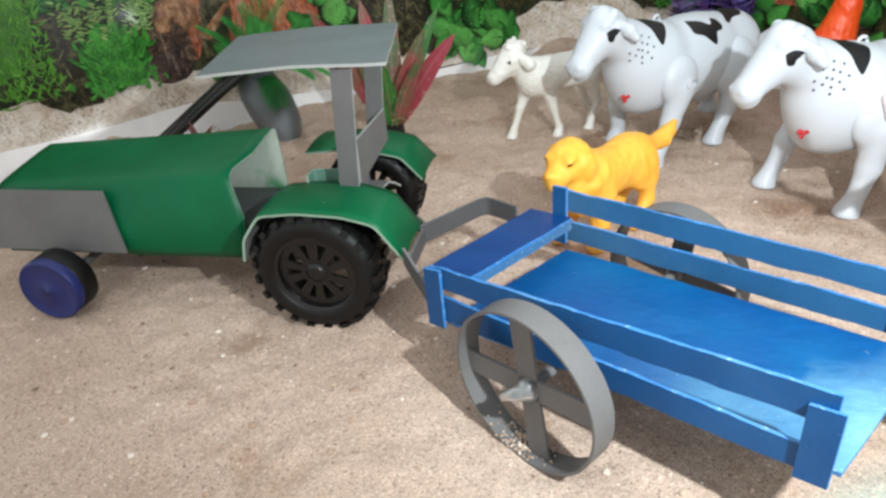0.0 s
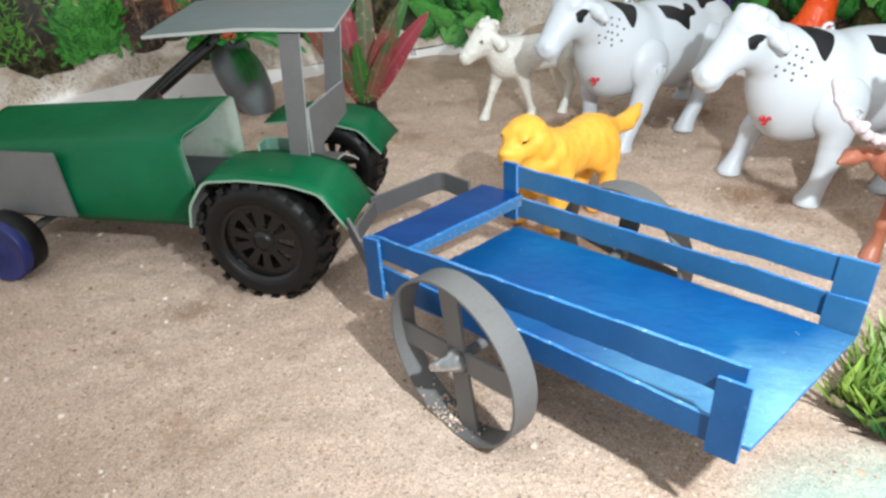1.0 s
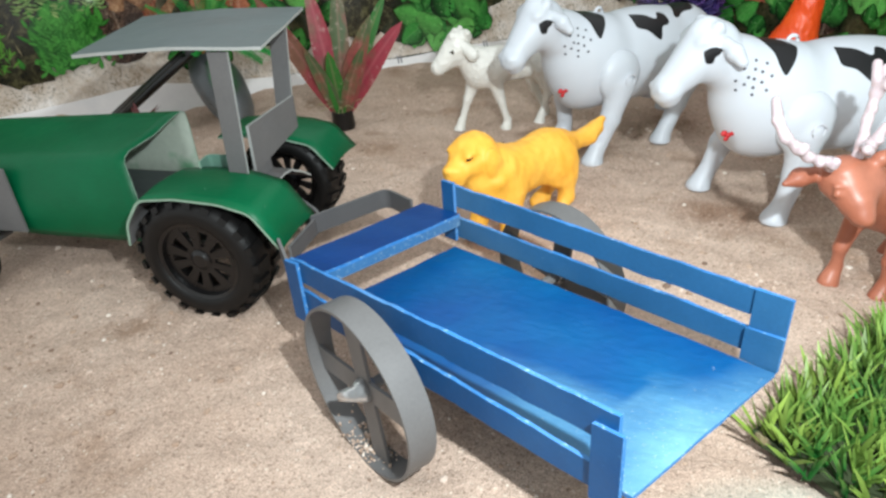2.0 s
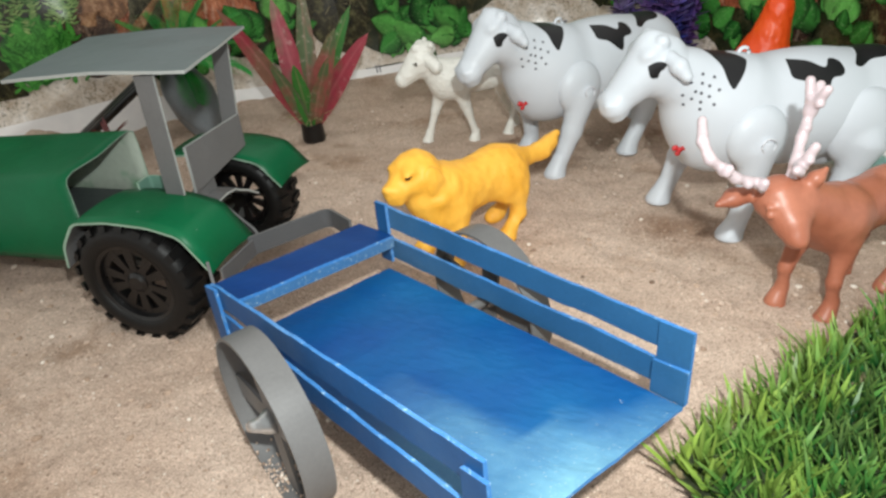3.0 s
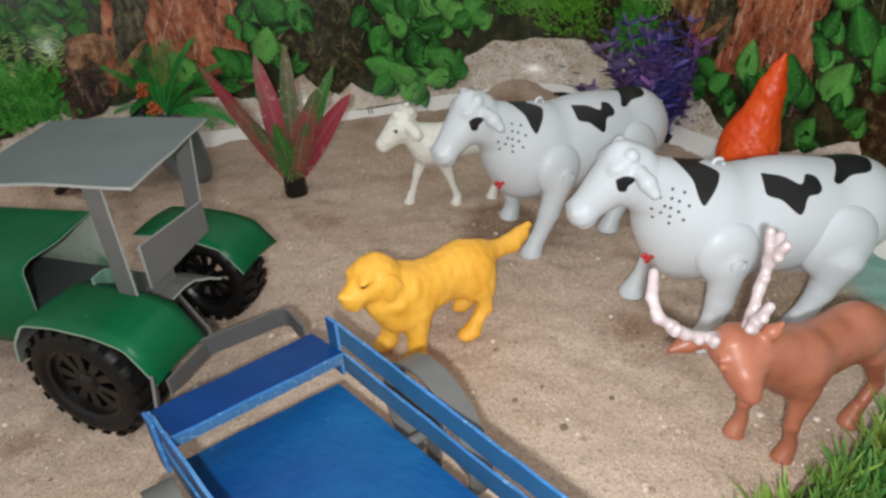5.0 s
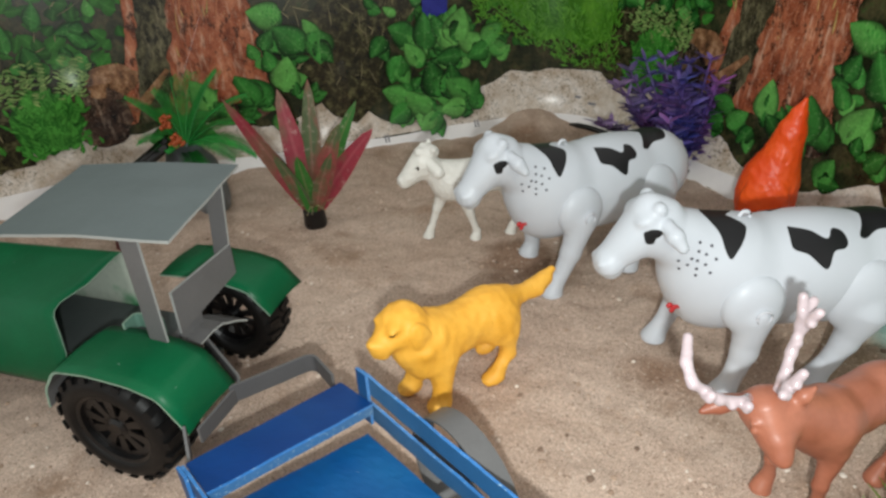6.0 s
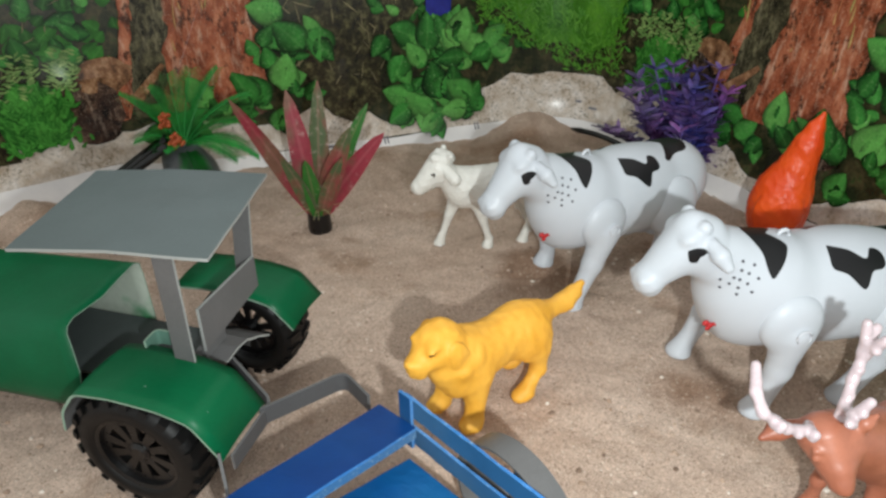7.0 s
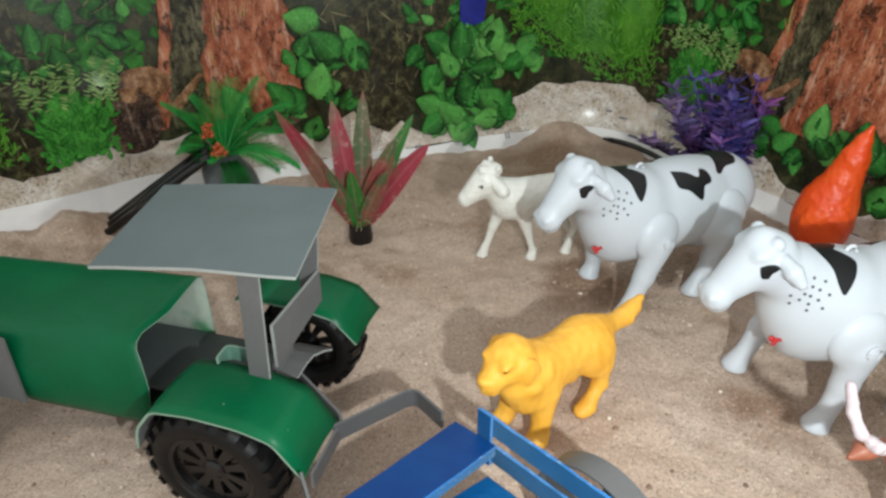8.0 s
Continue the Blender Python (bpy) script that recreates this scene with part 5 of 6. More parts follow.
def build_deer():
    m = Mat("brown_plastic", 0.42)
    col = m.ramp(m.noise(30, 4), (0.3, lin(150, 86, 64)), (0.7, lin(176, 110, 86)))
    m.colour(m.vary(m.noise(300, 3), col, 0.12)).bump(m.noise(160, 3), 0.2, 0.0008)
    pink = plain("pearly_pink_plastic", lin(198, 180, 184), 0.22, 0.25, 140, coat=0.6)
    pr = [
        ("c", (0.016, 0, 0.0575), (-0.022, 0, 0.0575), 0.0155, 0.0148, 0), ("e", (0.020, 0, 0.0560), (0.016, 0.0145, 0.0178), 0, 0), ("e", (-0.027, 0, 0.0560), (0.0182, 0.0148, 0.0172), 0, 0),
        ("c", (0.024, 0, 0.058), (0.050, -0.004, 0.0735), 0.0180, 0.0140, 0), ("c", (0.0605, -0.006, 0.0780), (0.0625, 0.004, 0.0700), 0.0124, 0.0088, 0, 0.005), ("c", (0.0630, 0.004, 0.0690), (0.0645, 0.0095, 0.0645), 0.0076, 0.0062, 0, 0.003), ("e", (0.0655, 0.0130, 0.0630), (0.0042, 0.0034, 0.0030), 0, 0, 0.0015), ("e", (0.0535, 0.0035, 0.0800), (0.0026, 0.0022, 0.0020), 0, 0, 0.0008), ("e", (0.0720, -0.0010, 0.0745), (0.0024, 0.0024, 0.0020), 0, 0, 0.0008), ("e", (0.0540, 0.0030, 0.0830), (0.0046, 0.0026, 0.0018), 0, 0, 0.002), ("e", (0.0705, -0.0020, 0.0785), (0.0040, 0.0026, 0.0018), 0, 0, 0.002), ("c", (-0.042, 0, 0.062), (-0.048, 0, 0.052), 0.004, 0.003, 0),
        ("c", (0.064, -0.015, 0.0795), (0.077, -0.020, 0.0785), 0.0036, 0.0050, 0, 0.002), ("c", (0.077, -0.020, 0.0785), (0.087, -0.021, 0.0770), 0.0050, 0.0016, 0, 0.002),
        ("c", (0.052, 0.001, 0.0835), (0.0475, 0.003, 0.0890), 0.0030, 0.0038, 0, 0.002), ("c", (0.0475, 0.003, 0.0890), (0.044, 0.005, 0.0940), 0.0038, 0.0012, 0, 0.002),
    ]
    # two antlers with knobs along them
    horns = ((((0.0680, -0.0110, 0.0850), (0.0790, -0.0050, 0.0925), (0.0928, -0.0081, 0.0983), (0.1060, -0.0130, 0.1100), (0.1045, -0.0200, 0.1165), (0.0970, -0.0280, 0.1225)),
              ((0.0790, -0.0050, 0.0925), (0.0816, -0.0005, 0.0951)), ((0.0995, -0.0100, 0.1040), (0.1010, -0.0060, 0.1060))),
             (((0.0570, -0.0050, 0.0860), (0.0530, -0.0060, 0.0955), (0.0458, -0.0100, 0.1055), (0.0400, -0.0120, 0.1180), (0.0381, -0.0163, 0.1319)),
              ((0.0400, -0.0120, 0.1180), (0.0405, -0.0050, 0.1303)), ((0.0400, -0.0120, 0.1180), (0.0330, -0.0140, 0.1290)),
              ((0.0530, -0.0050, 0.0940), (0.0600, 0.0020, 0.0985), (0.0664, 0.0045, 0.0990)), ((0.0600, 0.0020, 0.0985), (0.0574, 0.0056, 0.1090))))
    antlers = []
    for lines in horns:
        antlers.append([])
        for line in lines:
            for a, b in zip(line, line[1:]):
                antlers[-1].append(("c", a, b, 0.0028, 0.0024, 0, 0.0018))
                k = tuple((u + v) / 2 for u, v in zip(a, b))
                antlers[-1].append(("e", (k[0] + 0.001, k[1] + 0.0016, k[2] - 0.001), (0.0026, 0.0023, 0.0023), 0, 0, 0.001))
    for s, top, knee, hoof in ((1, 0.022, 0.027, 0.025), (-1, 0.026, 0.034, 0.033), (1, -0.030, -0.040, -0.028), (-1, -0.028, -0.034, -0.027)):
        y = s * 0.0112
        pr += [("c", (top, y, 0.046), (knee, y * 1.1, 0.024), 0.0068, 0.0037, 0, 0.005), ("c", (knee, y * 1.1, 0.024), (hoof, y * 1.15, 0.007), 0.0036, 0.0033, 0, 0.003), ("c", (hoof, y * 1.15, 0.011), (hoof + 0.004, y * 1.15, 0.0008), 0.0038, 0.0060, 0, 0.002)]
    made = sculpt("body", pr, 0.0011, ruffled(0.0004, 110))
    t = thing("toy_deer", "brown plastic toy deer with pearly pink antlers, beside the grass mat", "toy deer", place=pose(0.313, 0.387, -0.001, 0, 0, 215))
    figure_part("body", made, [m.m], t)
    for antler in antlers:
        figure_part("antler", sculpt("antler", antler, 0.0009), [pink], t, "knobbly pearly pink antler")


def build_bird():
    m = Mat("orange_plastic", 0.4)
    m.colour(m.ramp(m.noise(40, 3), (0.3, lin(226, 66, 14)), (0.7, lin(244, 92, 28)))).bump(m.noise(190, 3, 0.6, (1, 1, 0.6)), 0.5, 0.0016)
    pr = [("e", (0, 0, 0.0380), (0.0260, 0.0250, 0.0380), 0, 0), ("c", (0.003, 0, 0.060), (0.010, 0, 0.100), 0.0205, 0.0118, 0, 0.010), ("c", (0.010, 0, 0.100), (0.0125, 0, 0.116), 0.0112, 0.0074, 0, 0.004), ("c", (0.0135, 0, 0.120), (0.0155, 0, 0.129), 0.0050, 0.0024, 0, 0.003),
          ("e", (0.0, 0.020, 0.040), (0.020, 0.007, 0.024), 20, 0, 0.003), ("e", (0.0, -0.020, 0.040), (0.020, 0.007, 0.024), 20, 0, 0.003), ("e", (0, 0, 0.004), (0.018, 0.018, 0.006), 0, 0, 0.003)]
    made = sculpt("toy_bird", pr, 0.0013, ruffled(0.0007, 230))
    figure("toy_bird", made, [m.m], "orange plastic toy hen standing before the printed sheet", "toy bird", pose(0.343, 0.682, -0.001, 0, 0, -20))


COW = cow_materials()
build_cow(COW, (0.012, 0.030), (0.018, 0.040), pose(0.2816, 0.4925, -0.001, 0, 0, 195), "glossy white plastic toy cow with black patches, behind the deer")
build_cow(COW, (0.020, 0.018), (0.033, 0.016), pose(0.167, 0.612, -0.001, 0, 0, 214), "glossy white plastic toy cow with black patches, beside the lamb")
build_dog()
build_lamb()
build_deer()
build_bird()


# ---- plants ----
def blade(bm, foot, way, length, width, droop, n=9, twist=0.0, layer=None, fold=0.18):
    """A long leaf with a fold along its rib, bending outwards as it rises."""
    foot, way = Vector(foot), Vector(way).normalized()
    flat = Vector((way.x, way.y, 0))
    flat = flat.normalized() if flat.length > 1e-4 else Vector((1, 0, 0))
    side = Vector((-flat.y, flat.x, 0))
    side = Matrix.Rotation(twist, 3, way) @ side
    rows = []
    p = foot.copy()
    for k in range(n + 1):
        t = k / n
        step = (way + flat * droop * t - Vector((0, 0, droop * 0.6 * t * t))).normalized()
        w = width * 0.5 * (0.25 + 0.75 * math.sin(math.pi * min(1, 0.08 + 0.92 * t) ** 0.85)) * (1 if t < 0.999 else 0.05)
        up = side.cross(step)
        row = [bm.verts.new(p + side * w * s + up * (abs(s) * w * fold)) for s in (-1, 0, 1)]
        if layer is not None:
            for v, s in zip(row, (0.0, 1.0, 0.0)):
                v[layer] = s
        rows.append(row)
        p = p + step * length / n
    for a, b in zip(rows, rows[1:]):
        for k in (0, 1):
            bm.faces.new((a[k], a[k + 1], b[k + 1], b[k]))
    return p


def build_red_plant():
    t = thing("aquarium_plant", "plastic plant with long red and green leaves in a black pot", "plastic plant", place=pose(-0.087, 0.672, 0))
    bm = lathe(bmesh.new(), [(0.0001, 0.0), (0.0112, 0.0), (0.0118, 0.003), (0.0108, 0.018), (0.0095, 0.019), (0.0085, 0.0165), (0.0001, 0.0165)], pose(0, 0, -0.002, 0, -90, 0), 24)
    bmesh.ops.recalc_face_normals(bm, faces=bm.faces[:])
    part("pot", bm, BLACK_PLASTIC, t, "small black plastic pot")

    def leaf(name, a, b, lo, hi):
        m = Mat(name, 0.48)
        col = m.mix(m.mask(m.noise(28, 3, 0.6, (1, 1, 0.6)), lo, hi), a, b)
        col = m.mix(m.mask(m.attr("rib"), 0.8, 1.0), col, m.mix(0.15, col, lin(230, 150, 150)))
        col = m.mix(m.mask(m.noise(120, 4, 0.7), 0.58, 0.72), col, m.mix(0.45, col, lin(206, 176, 168)))
        m.colour(m.vary(m.noise(160, 3), col, 0.3)).bump(m.noise(300, 2, 0.5, (1, 1, 0.2)), 0.2, 0.0006)
        return m.m

    red = leaf("red_leaf", lin(144, 46, 60), lin(122, 84, 68), 0.44, 0.60)
    mixed = leaf("red_green_leaf", lin(76, 92, 58), lin(150, 62, 66), 0.42, 0.6)
    green = leaf("green_leaf", lin(40, 104, 36), lin(96, 120, 60), 0.45, 0.6)
    leaves = ((-166, 24, 0.138, 0.0185, red, 0.12), (172, 30, 0.092, 0.014, mixed, 0.1), (165, 6, 0.126, 0.018, red, 0.05), (60, 5, 0.132, 0.016, mixed, 0.05), (4, 33, 0.110, 0.0165, red, 0.18), (12, 22, 0.124, 0.013, green, 0.12), (-8, 18, 0.104, 0.017, mixed, 0.15),
              (-35, 24, 0.086, 0.011, mixed, 0.2), (-90, 10, 0.070, 0.013, green, 0.15), (-130, 18, 0.080, 0.013, mixed, 0.15))
    for az, tilt, length, width, m, droop in leaves:
        bm = bmesh.new()
        rib = bm.verts.layers.float.new("rib")
        a, b = radians(az), radians(tilt)
        way = Vector((math.sin(b) * math.cos(a), math.sin(b) * math.sin(a), math.cos(b)))
        flat = Vector((-math.sin(a), math.cos(a), 0))
        turn = math.atan2(flat.cross(Vector((1, 0, 0))).dot(way), flat.dot(Vector((1, 0, 0))))
        if abs(turn) > math.pi / 2:
            turn -= math.copysign(math.pi, turn)
        blade(bm, (0.003 * math.cos(a), 0.003 * math.sin(a), 0.014), way, length, width * 1.26, droop, 10, turn * 0.8 + random.uniform(-0.3, 0.3), rib)
        part("leaf", bm, m, t, "", True)
    bm = bmesh.new()
    for k in range(9):
        a = random.uniform(0, 6.28)
        tube(bm, [(0, 0, 0.017), (0.010 * math.cos(a), 0.010 * math.sin(a), 0.024), (0.024 * math.cos(a), 0.024 * math.sin(a), 0.020 + 0.01 * random.random())], [0.0006, 0.0004, 0.0003], 5)
    part("runners", bm, plain("pale_runner", lin(160, 150, 110), 0.5), t, "thin pale plastic runners")


def build_palm():
    t = thing("palm_plant", "plastic palm with orange flowers on a grey stone base", "plastic plant", place=pose(-0.228, 0.700, 0))
    rng = random.Random(4)
    bm = bmesh.new()
    bmesh.ops.create_icosphere(bm, subdivisions=4, radius=1.0)
    for v in bm.verts:
        n = 1 + 0.12 * noise.noise(v.co * 1.6)
        v.co = Vector((v.co.x * 0.027 * n - 0.012 * v.co.z + 0.008, v.co.y * 0.024 * n, 0.036 + v.co.z * 0.044 * n))
    part("stone", bm, plain("grey_stone", lin(112, 119, 124), 0.3, 0.25, 40, 400, 0.3), t, "smooth grey stone base", True)
    green = leaf_material("palm_green", lin(10, 96, 40), lin(36, 140, 58), 0.4)
    top = Vector((0.005, -0.006, 0.072))
    # the way round, the lift, the length and the sag of each frond
    fronds = ((176, 1.4, 0.078, 0.05), (152, 2.4, 0.068, 0.07), (120, 3.0, 0.074, 0.06), (82, 3.0, 0.078, 0.06), (52, 2.2, 0.086, 0.06), (24, 1.5, 0.086, 0.08), (38, 1.0, 0.076, 0.10),
              (4, 0.9, 0.082, 0.14), (-14, 1.0, 0.070, 0.14), (-48, 0.0, 0.046, 0.14), (-96, 1.6, 0.040, 0.13), (-140, 1.6, 0.050, 0.12), (100, 1.1, 0.070, 0.10))
    for turn, lift, length, sag in fronds:
        az = radians(turn)
        way = Vector((math.cos(az), math.sin(az), lift)).normalized()
        bm = bmesh.new()
        rib = bm.verts.layers.float.new("rib")
        pts = []
        p, d = top.copy(), way.copy()
        for j in range(13):
            pts.append(p.copy())
            d = (d + Vector((0, 0, -sag))).normalized()
            p = p + d * length / 12
        tube(bm, pts, [0.0011 - 0.00006 * j for j in range(13)], 5)
        for j in range(1, 13):
            d = (pts[j] - pts[j - 1]).normalized()
            side = d.cross(Vector((0, 0, 1))).normalized()
            for s in (-1, 1):
                for e in (0.0, 0.33, 0.67):
                    q = pts[j - 1].lerp(pts[j], e)
                    size = 0.022 * math.sin(math.pi * (0.12 + 0.8 * (j + e) / 14))
                    blade(bm, q, side * s + d * 0.75 + Vector((0, 0, -0.1)), size, 0.0016, 0.0, 2, 0.2, rib, 0.1)
        part("frond", bm, green, t)
    orange = plain("orange_flower", lin(160, 72, 30), 0.5, 0.3, 300)
    for x, y, z in ((0.001, -0.026, 0.106), (0.011, -0.030, 0.088)):
        bm = bmesh.new()
        for _ in range(34):
            c = Vector((x, y, z)) + 0.0062 * Vector((rng.gauss(0, 0.5), rng.gauss(0, 0.5), rng.gauss(0, 0.5)))
            bmesh.ops.create_icosphere(bm, subdivisions=1, radius=rng.uniform(0.0016, 0.0028), matrix=Matrix.Translation(c))
        part("flower", bm, orange, t, "small orange flower head", True)


def build_purple():
    t = thing("purple_plant", "purple and blue plastic water plant with small whorled leaves", "plastic plant", place=pose(0.290, 0.812, 0))
    rng = random.Random(9)
    m = Mat("purple_leaf", 0.35)
    axis = m.node("ShaderNodeSeparateXYZ")
    m.link(m.co, axis.inputs[0])
    mixed = m.ramp(m.noise(22, 3), (0.36, lin(58, 64, 138)), (0.50, lin(92, 76, 140)), (0.64, lin(120, 76, 136)))
    col = m.mix(m.mask(axis.outputs[0], 0.012, 0.060), mixed, lin(150, 66, 136))
    col = m.mix(m.mask(axis.outputs[0], -0.030, -0.075), col, lin(104, 80, 118))
    m.colour(m.vary(m.noise(120, 3), m.vary(m.island(), col, 0.55), 0.3)).bump(m.noise(300, 2), 0.15, 0.0005)
    part("foot", lathe(bmesh.new(), [(0.0001, 0), (0.013, 0), (0.012, 0.008), (0.0001, 0.010)], pose(0, 0, -0.002, 0, -90, 0), 16), BLACK_PLASTIC, t, "black plastic foot")
    for k in range(30):
        az, lean = rng.uniform(0, 6.28), rng.uniform(0.15, 1.35)
        length = rng.uniform(0.075, 0.130)
        way = Vector((math.cos(az) * lean * 1.15, math.sin(az) * lean * 0.5, 1)).normalized()
        bm = bmesh.new()
        pts = [Vector((0.004 * math.cos(az), 0.004 * math.sin(az), 0.006)) + way * length * j / 8 + Vector((0, 0, -0.010 * lean * (j / 8) ** 2)) for j in range(9)]
        tube(bm, pts, [0.0011] * 9, 5)
        for j in range(2, 9):
            for w in range(6):
                a = 2 * math.pi * (w / 6 + 0.1 * j) + rng.uniform(-0.3, 0.3)
                blade(bm, pts[j], (math.cos(a), math.sin(a), rng.uniform(0.2, 0.9)), rng.uniform(0.014, 0.024), rng.uniform(0.0050, 0.0075), 0.7, 4, rng.uniform(-0.5, 0.5), None, 0.2)
        part("stem", bm, m.m, t)


def build_grass():
    d1, d2 = Vector((0.77, 0.638, 0)), Vector((0.638, -0.77, 0))
    corner = Vector((0.192, 0.243, 0))
    t = thing("grass_mat", "square of artificial green grass on a dark base, laid on sand", "grass mat", place=Matrix.Translation((0.28, 0.27, 0)))
    inv = t.matrix_world.inverted()
    rng = random.Random(3)
    L, W = 0.24, 0.15
    bm = bmesh.new()
    nx, ny = 50, 32
    rows = []
    for i in range(nx + 1):
        row = []
        for j in range(ny + 1):
            p = corner + d1 * (L * i / nx) + d2 * (W * j / ny)
            p.z = 0.0045 + 0.0012 * noise.noise(p * 90)
            if i in (0, nx) or j in (0, ny):
                p += Vector((0.0015 * noise.noise(p * 300), 0.0015 * noise.noise(p * 320 + Vector((5, 0, 0))), 0))
            row.append(p)
        rows.append(row)
    bm = sheet_solid(rows, 0.006)
    bm.transform(inv)
    base = two_tone("dark_mat_base", lin(40, 50, 24), lin(150, 134, 104), 45, 0.9, 0.60, 0.66)
    part("base", bm, [base, base, base], t, "dark brown-green woven base")
    m = Mat("grass_blade", 0.45, spec=0.3)
    col = m.ramp(m.attr("tone"), (0.15, lin(12, 62, 34)), (0.45, lin(34, 100, 40)), (0.85, lin(116, 138, 58)))
    col = m.vary(m.island(), col, 0.4)
    col = m.mix(m.mask(m.attr("rib"), 0.40, 1.0), col, m.mix(0.35, col, lin(150, 178, 90)))
    m.colour(col).bump(m.noise(500, 2, 0.5, (1, 1, 0.2)), 0.15, 0.0005)
    bm = bmesh.new()
    tip = bm.verts.layers.float.new("rib")
    tone = bm.verts.layers.float.new("tone")
    for i in range(30):
        for j in range(19):
            c = corner + d1 * (L * (i + 0.5 + rng.uniform(-0.35, 0.35)) / 30) + d2 * (W * (j + 0.5 + rng.uniform(-0.35, 0.35)) / 19)
            fan = rng.uniform(0, 6.28)
            lying = Vector((math.cos(fan), math.sin(fan), 0)) * rng.uniform(0, 0.35)
            # the outer tufts fan outwards and are yellower
            rim = min(i, 29 - i, j, 18 - j)
            if rim < 3:
                out = (-d1 if i == rim else d1 if 29 - i == rim else -d2 if j == rim else d2)
                lying += out * 0.05 * (3 - rim)
            shade = 0.34 + 0.75 * noise.noise(c * 36) + (0.20, 0.16, 0.08)[rim] if rim < 3 else 0.25 + 0.75 * noise.noise(c * 36)
            for _ in range(11):
                a = rng.uniform(0, 6.28)
                lean = rng.uniform(0.1, 0.6)
                foot = c + Vector((rng.uniform(-0.0025, 0.0025), rng.uniform(-0.0025, 0.0025), 0.004))
                way = (Vector((math.cos(a) * lean, math.sin(a) * lean, 1)) + lying).normalized()
                turn = rng.uniform(0, 6.28)
                side = Vector((math.cos(turn), math.sin(turn), 0)) * rng.uniform(0.0008, 0.0014)
                length = rng.uniform(0.016, 0.030)
                prev = None
                for k in range(4):
                    f = k / 3
                    p = foot + way * length * f + Vector((way.x, way.y, -0.25)) * (length * 0.25 * f * f)
                    w = (0.75, 1.0, 0.85, 0.12)[k]
                    row = [bm.verts.new(p - side * w), bm.verts.new(p + side * w)]
                    for v in row:
                        v[tip] = f
                        v[tone] = max(0.0, min(1.0, shade + 0.1 * f))
                    if prev:
                        bm.faces.new((prev[0], prev[1], row[1], row[0]))
                    prev = row
    bm.transform(inv)
    tagged(part("grass", bm, m.m, t, "dense plastic grass blades"), kind="stuff")


build_red_plant()
build_palm()
build_purple()
build_grass()


# ---- small things behind the tractor ----
STRIP = (Vector((0.170, 0.914, 0.018)), Vector((0.250, 0.858, 0.006)))


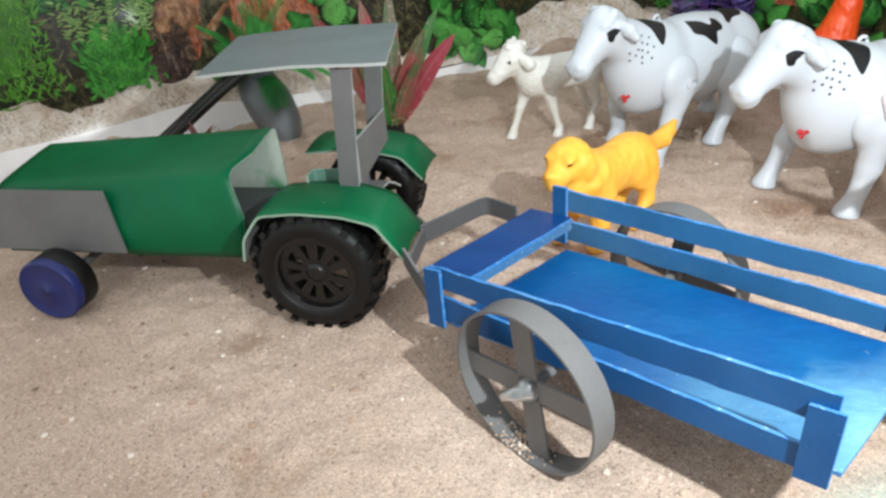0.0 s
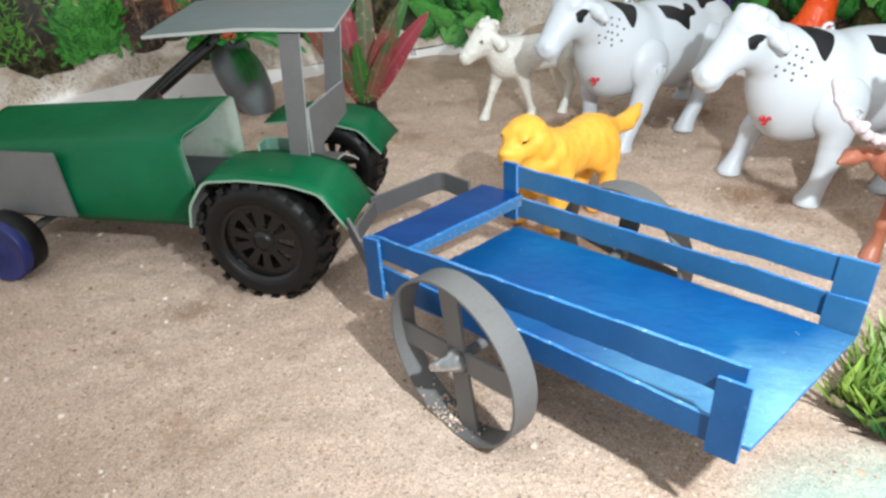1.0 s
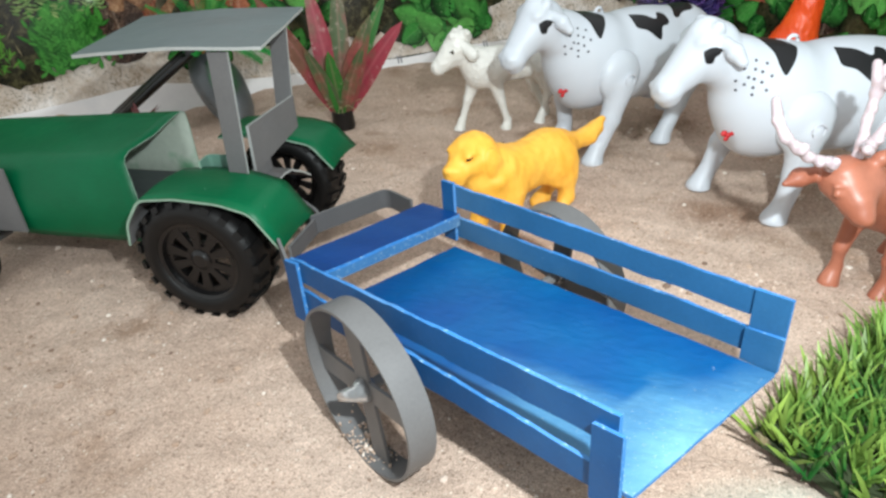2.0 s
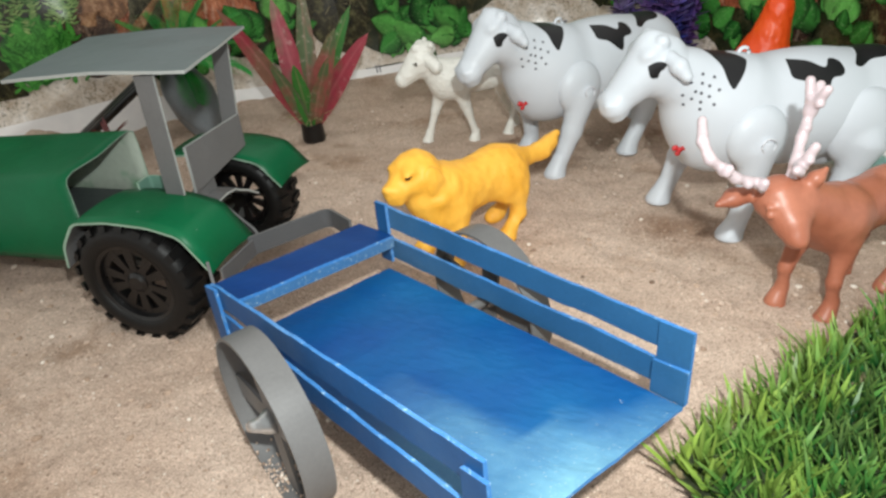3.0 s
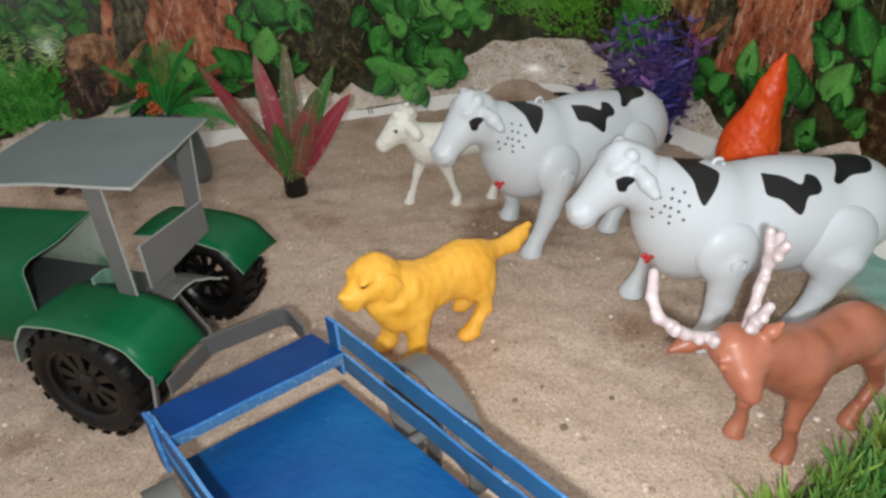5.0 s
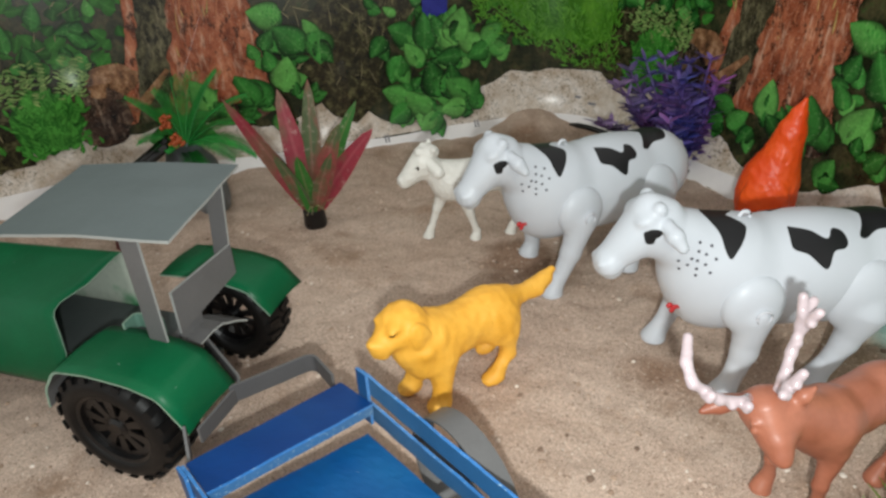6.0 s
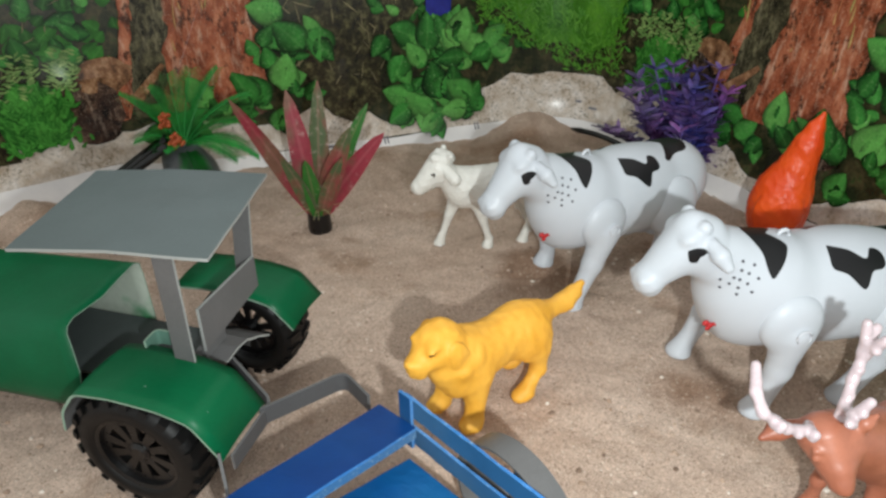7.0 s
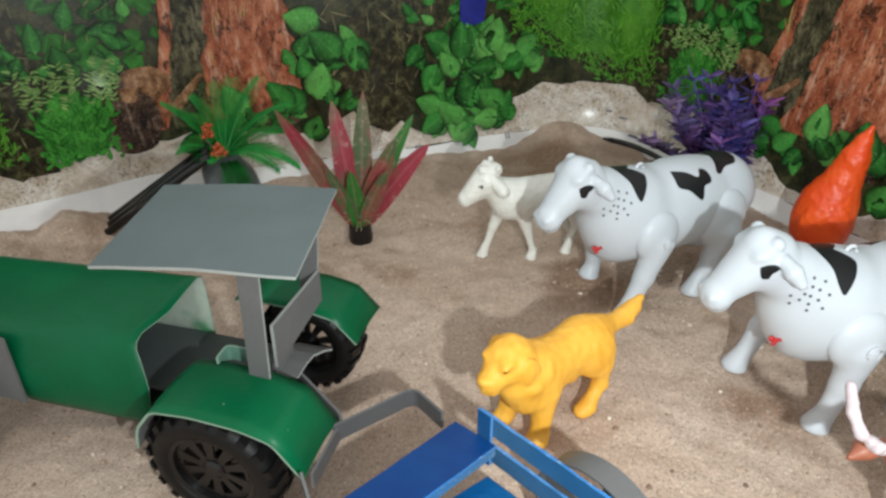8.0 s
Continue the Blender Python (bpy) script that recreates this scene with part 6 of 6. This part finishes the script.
def build_sticks():
    for dx, dz in ((0.0, 0.0), (0.010, 0.002), (0.020, 0.000)):
        a, b = Vector((-0.346 + dx * 0.6, 0.660 - dx, 0.010)), Vector((-0.234 + dx * 0.5, 0.684 - dx, 0.086 + dz))
        tagged(part("black_stick", tube(bmesh.new(), [a, a.lerp(b, 0.5), b], [0.0042, 0.0044, 0.0042], 12), BLACK_PLASTIC, None, "", True), "thin black plastic stick leaning on the grey stone", "stick", "leaning sticks")
    t = thing("red_spiky_plant", "small dark red spiky plastic plant beside the sticks", "plastic plant", place=pose(-0.268, 0.610, 0.012))
    m = plain("dark_red_leaf", lin(92, 28, 30), 0.4, 0.3, 80)
    rng = random.Random(2)
    part("foot", tube(bmesh.new(), [(0, 0, -0.014), (0, 0, 0.022)], [0.005, 0.002], 8), m, t)
    for k in range(18):
        a, l = rng.uniform(0, 6.28), rng.uniform(-0.1, 0.9)
        bm = bmesh.new()
        blade(bm, (0, 0, 0.020), (math.cos(a), math.sin(a), l), rng.uniform(0.018, 0.028), 0.0045, 0.3, 4)
        part("leaf", bm, m, t)
    bm = bmesh.new()
    bmesh.ops.create_icosphere(bm, subdivisions=3, radius=1.0)
    for v in bm.verts:
        n = 1 + 0.25 * noise.noise(v.co * 1.5)
        v.co = Vector((v.co.x * 0.016 * n, v.co.y * 0.012 * n, max(-0.004, v.co.z * 0.010 * n)))
    ob = tagged(part("pale_stone", bm, plain("pale_stone", lin(206, 214, 216), 0.6, 0.1), None, "", True), "small pale stone lying behind the tractor", "stone")
    ob.location = (-0.292, 0.560, 0.004)
    path = [STRIP[0].lerp(STRIP[1], k / 8) + Vector((0, 0, 0.006 * math.sin(math.pi * k / 8))) for k in range(9)]
    tagged(part("black_strip", tube(bmesh.new(), path, [0.0016] + [0.0034] * 7 + [0.002], 8), BLACK_PLASTIC, None, "", True), "bent black plastic strip half sunk in the sand", "strip")


build_sticks()


# ---- clods and grit lying on the sand ----
def build_grit():
    rng = random.Random(21)
    verts, faces = [], []
    ico = bmesh.new()
    bmesh.ops.create_icosphere(ico, subdivisions=1, radius=1.0)
    ico.verts.index_update()
    shape = [v.co.copy() for v in ico.verts]
    tris = [[v.index for v in f.verts] for f in ico.faces]
    ico.free()
    for _ in range(7500):
        x, y = rng.uniform(-0.33, 0.40), rng.uniform(0.12, 0.80)
        if noise.noise(Vector((x * 9, y * 9, 1))) < rng.uniform(-0.5, 0.3):
            continue
        r = min(0.0022, 0.0005 * rng.paretovariate(2.2)) if rng.random() < 0.99 else rng.uniform(0.002, 0.0029)
        base = len(verts)
        seed = Vector((rng.uniform(0, 50), 0, 0))
        z = ground_z(x, y)
        verts += [(x + v.x * r * n, y + v.y * r * n, z + r * 0.15 + v.z * r * (0.7 if r < 0.002 else 0.4) * n) for v in shape for n in (1 + 0.5 * noise.noise(v * 1.7 + seed),)]
        faces += [[base + i for i in t] for t in tris]
    # grains caught in the trailer's wheel
    hub = tr(0.079, -0.017, -0.0365)
    for _ in range(220):
        along, across, r = rng.gauss(-0.006, 0.007), rng.uniform(-0.0066, 0.0066), rng.uniform(0.0003, 0.0008)
        p = hub + AX * along + AY * across
        z = max(hub.z - math.sqrt(0.0398 ** 2 - along * along), ground_z(p.x, p.y)) + r * rng.uniform(0.4, 1.6)
        base = len(verts)
        verts += [(p.x + v.x * r, p.y + v.y * r, z + v.z * r) for v in shape]
        faces += [[base + i for i in t] for t in tris]
    me = bpy.data.meshes.new("sand_grit")
    me.from_pydata(verts, [], faces)
    m = Mat("grit", 0.9)
    m.colour(m.vary(m.noise(900, 2), m.ramp(m.island(), (0.0, lin(120, 98, 84)), (0.25, lin(176, 150, 130)), (0.8, lin(204, 182, 166)), (0.97, lin(226, 214, 202))), 0.2))
    me.materials.append(m.m)
    tagged(new("sand_grit", me), "small clods and pale grit lying on the sand", "grit", kind="stuff")


build_grit()
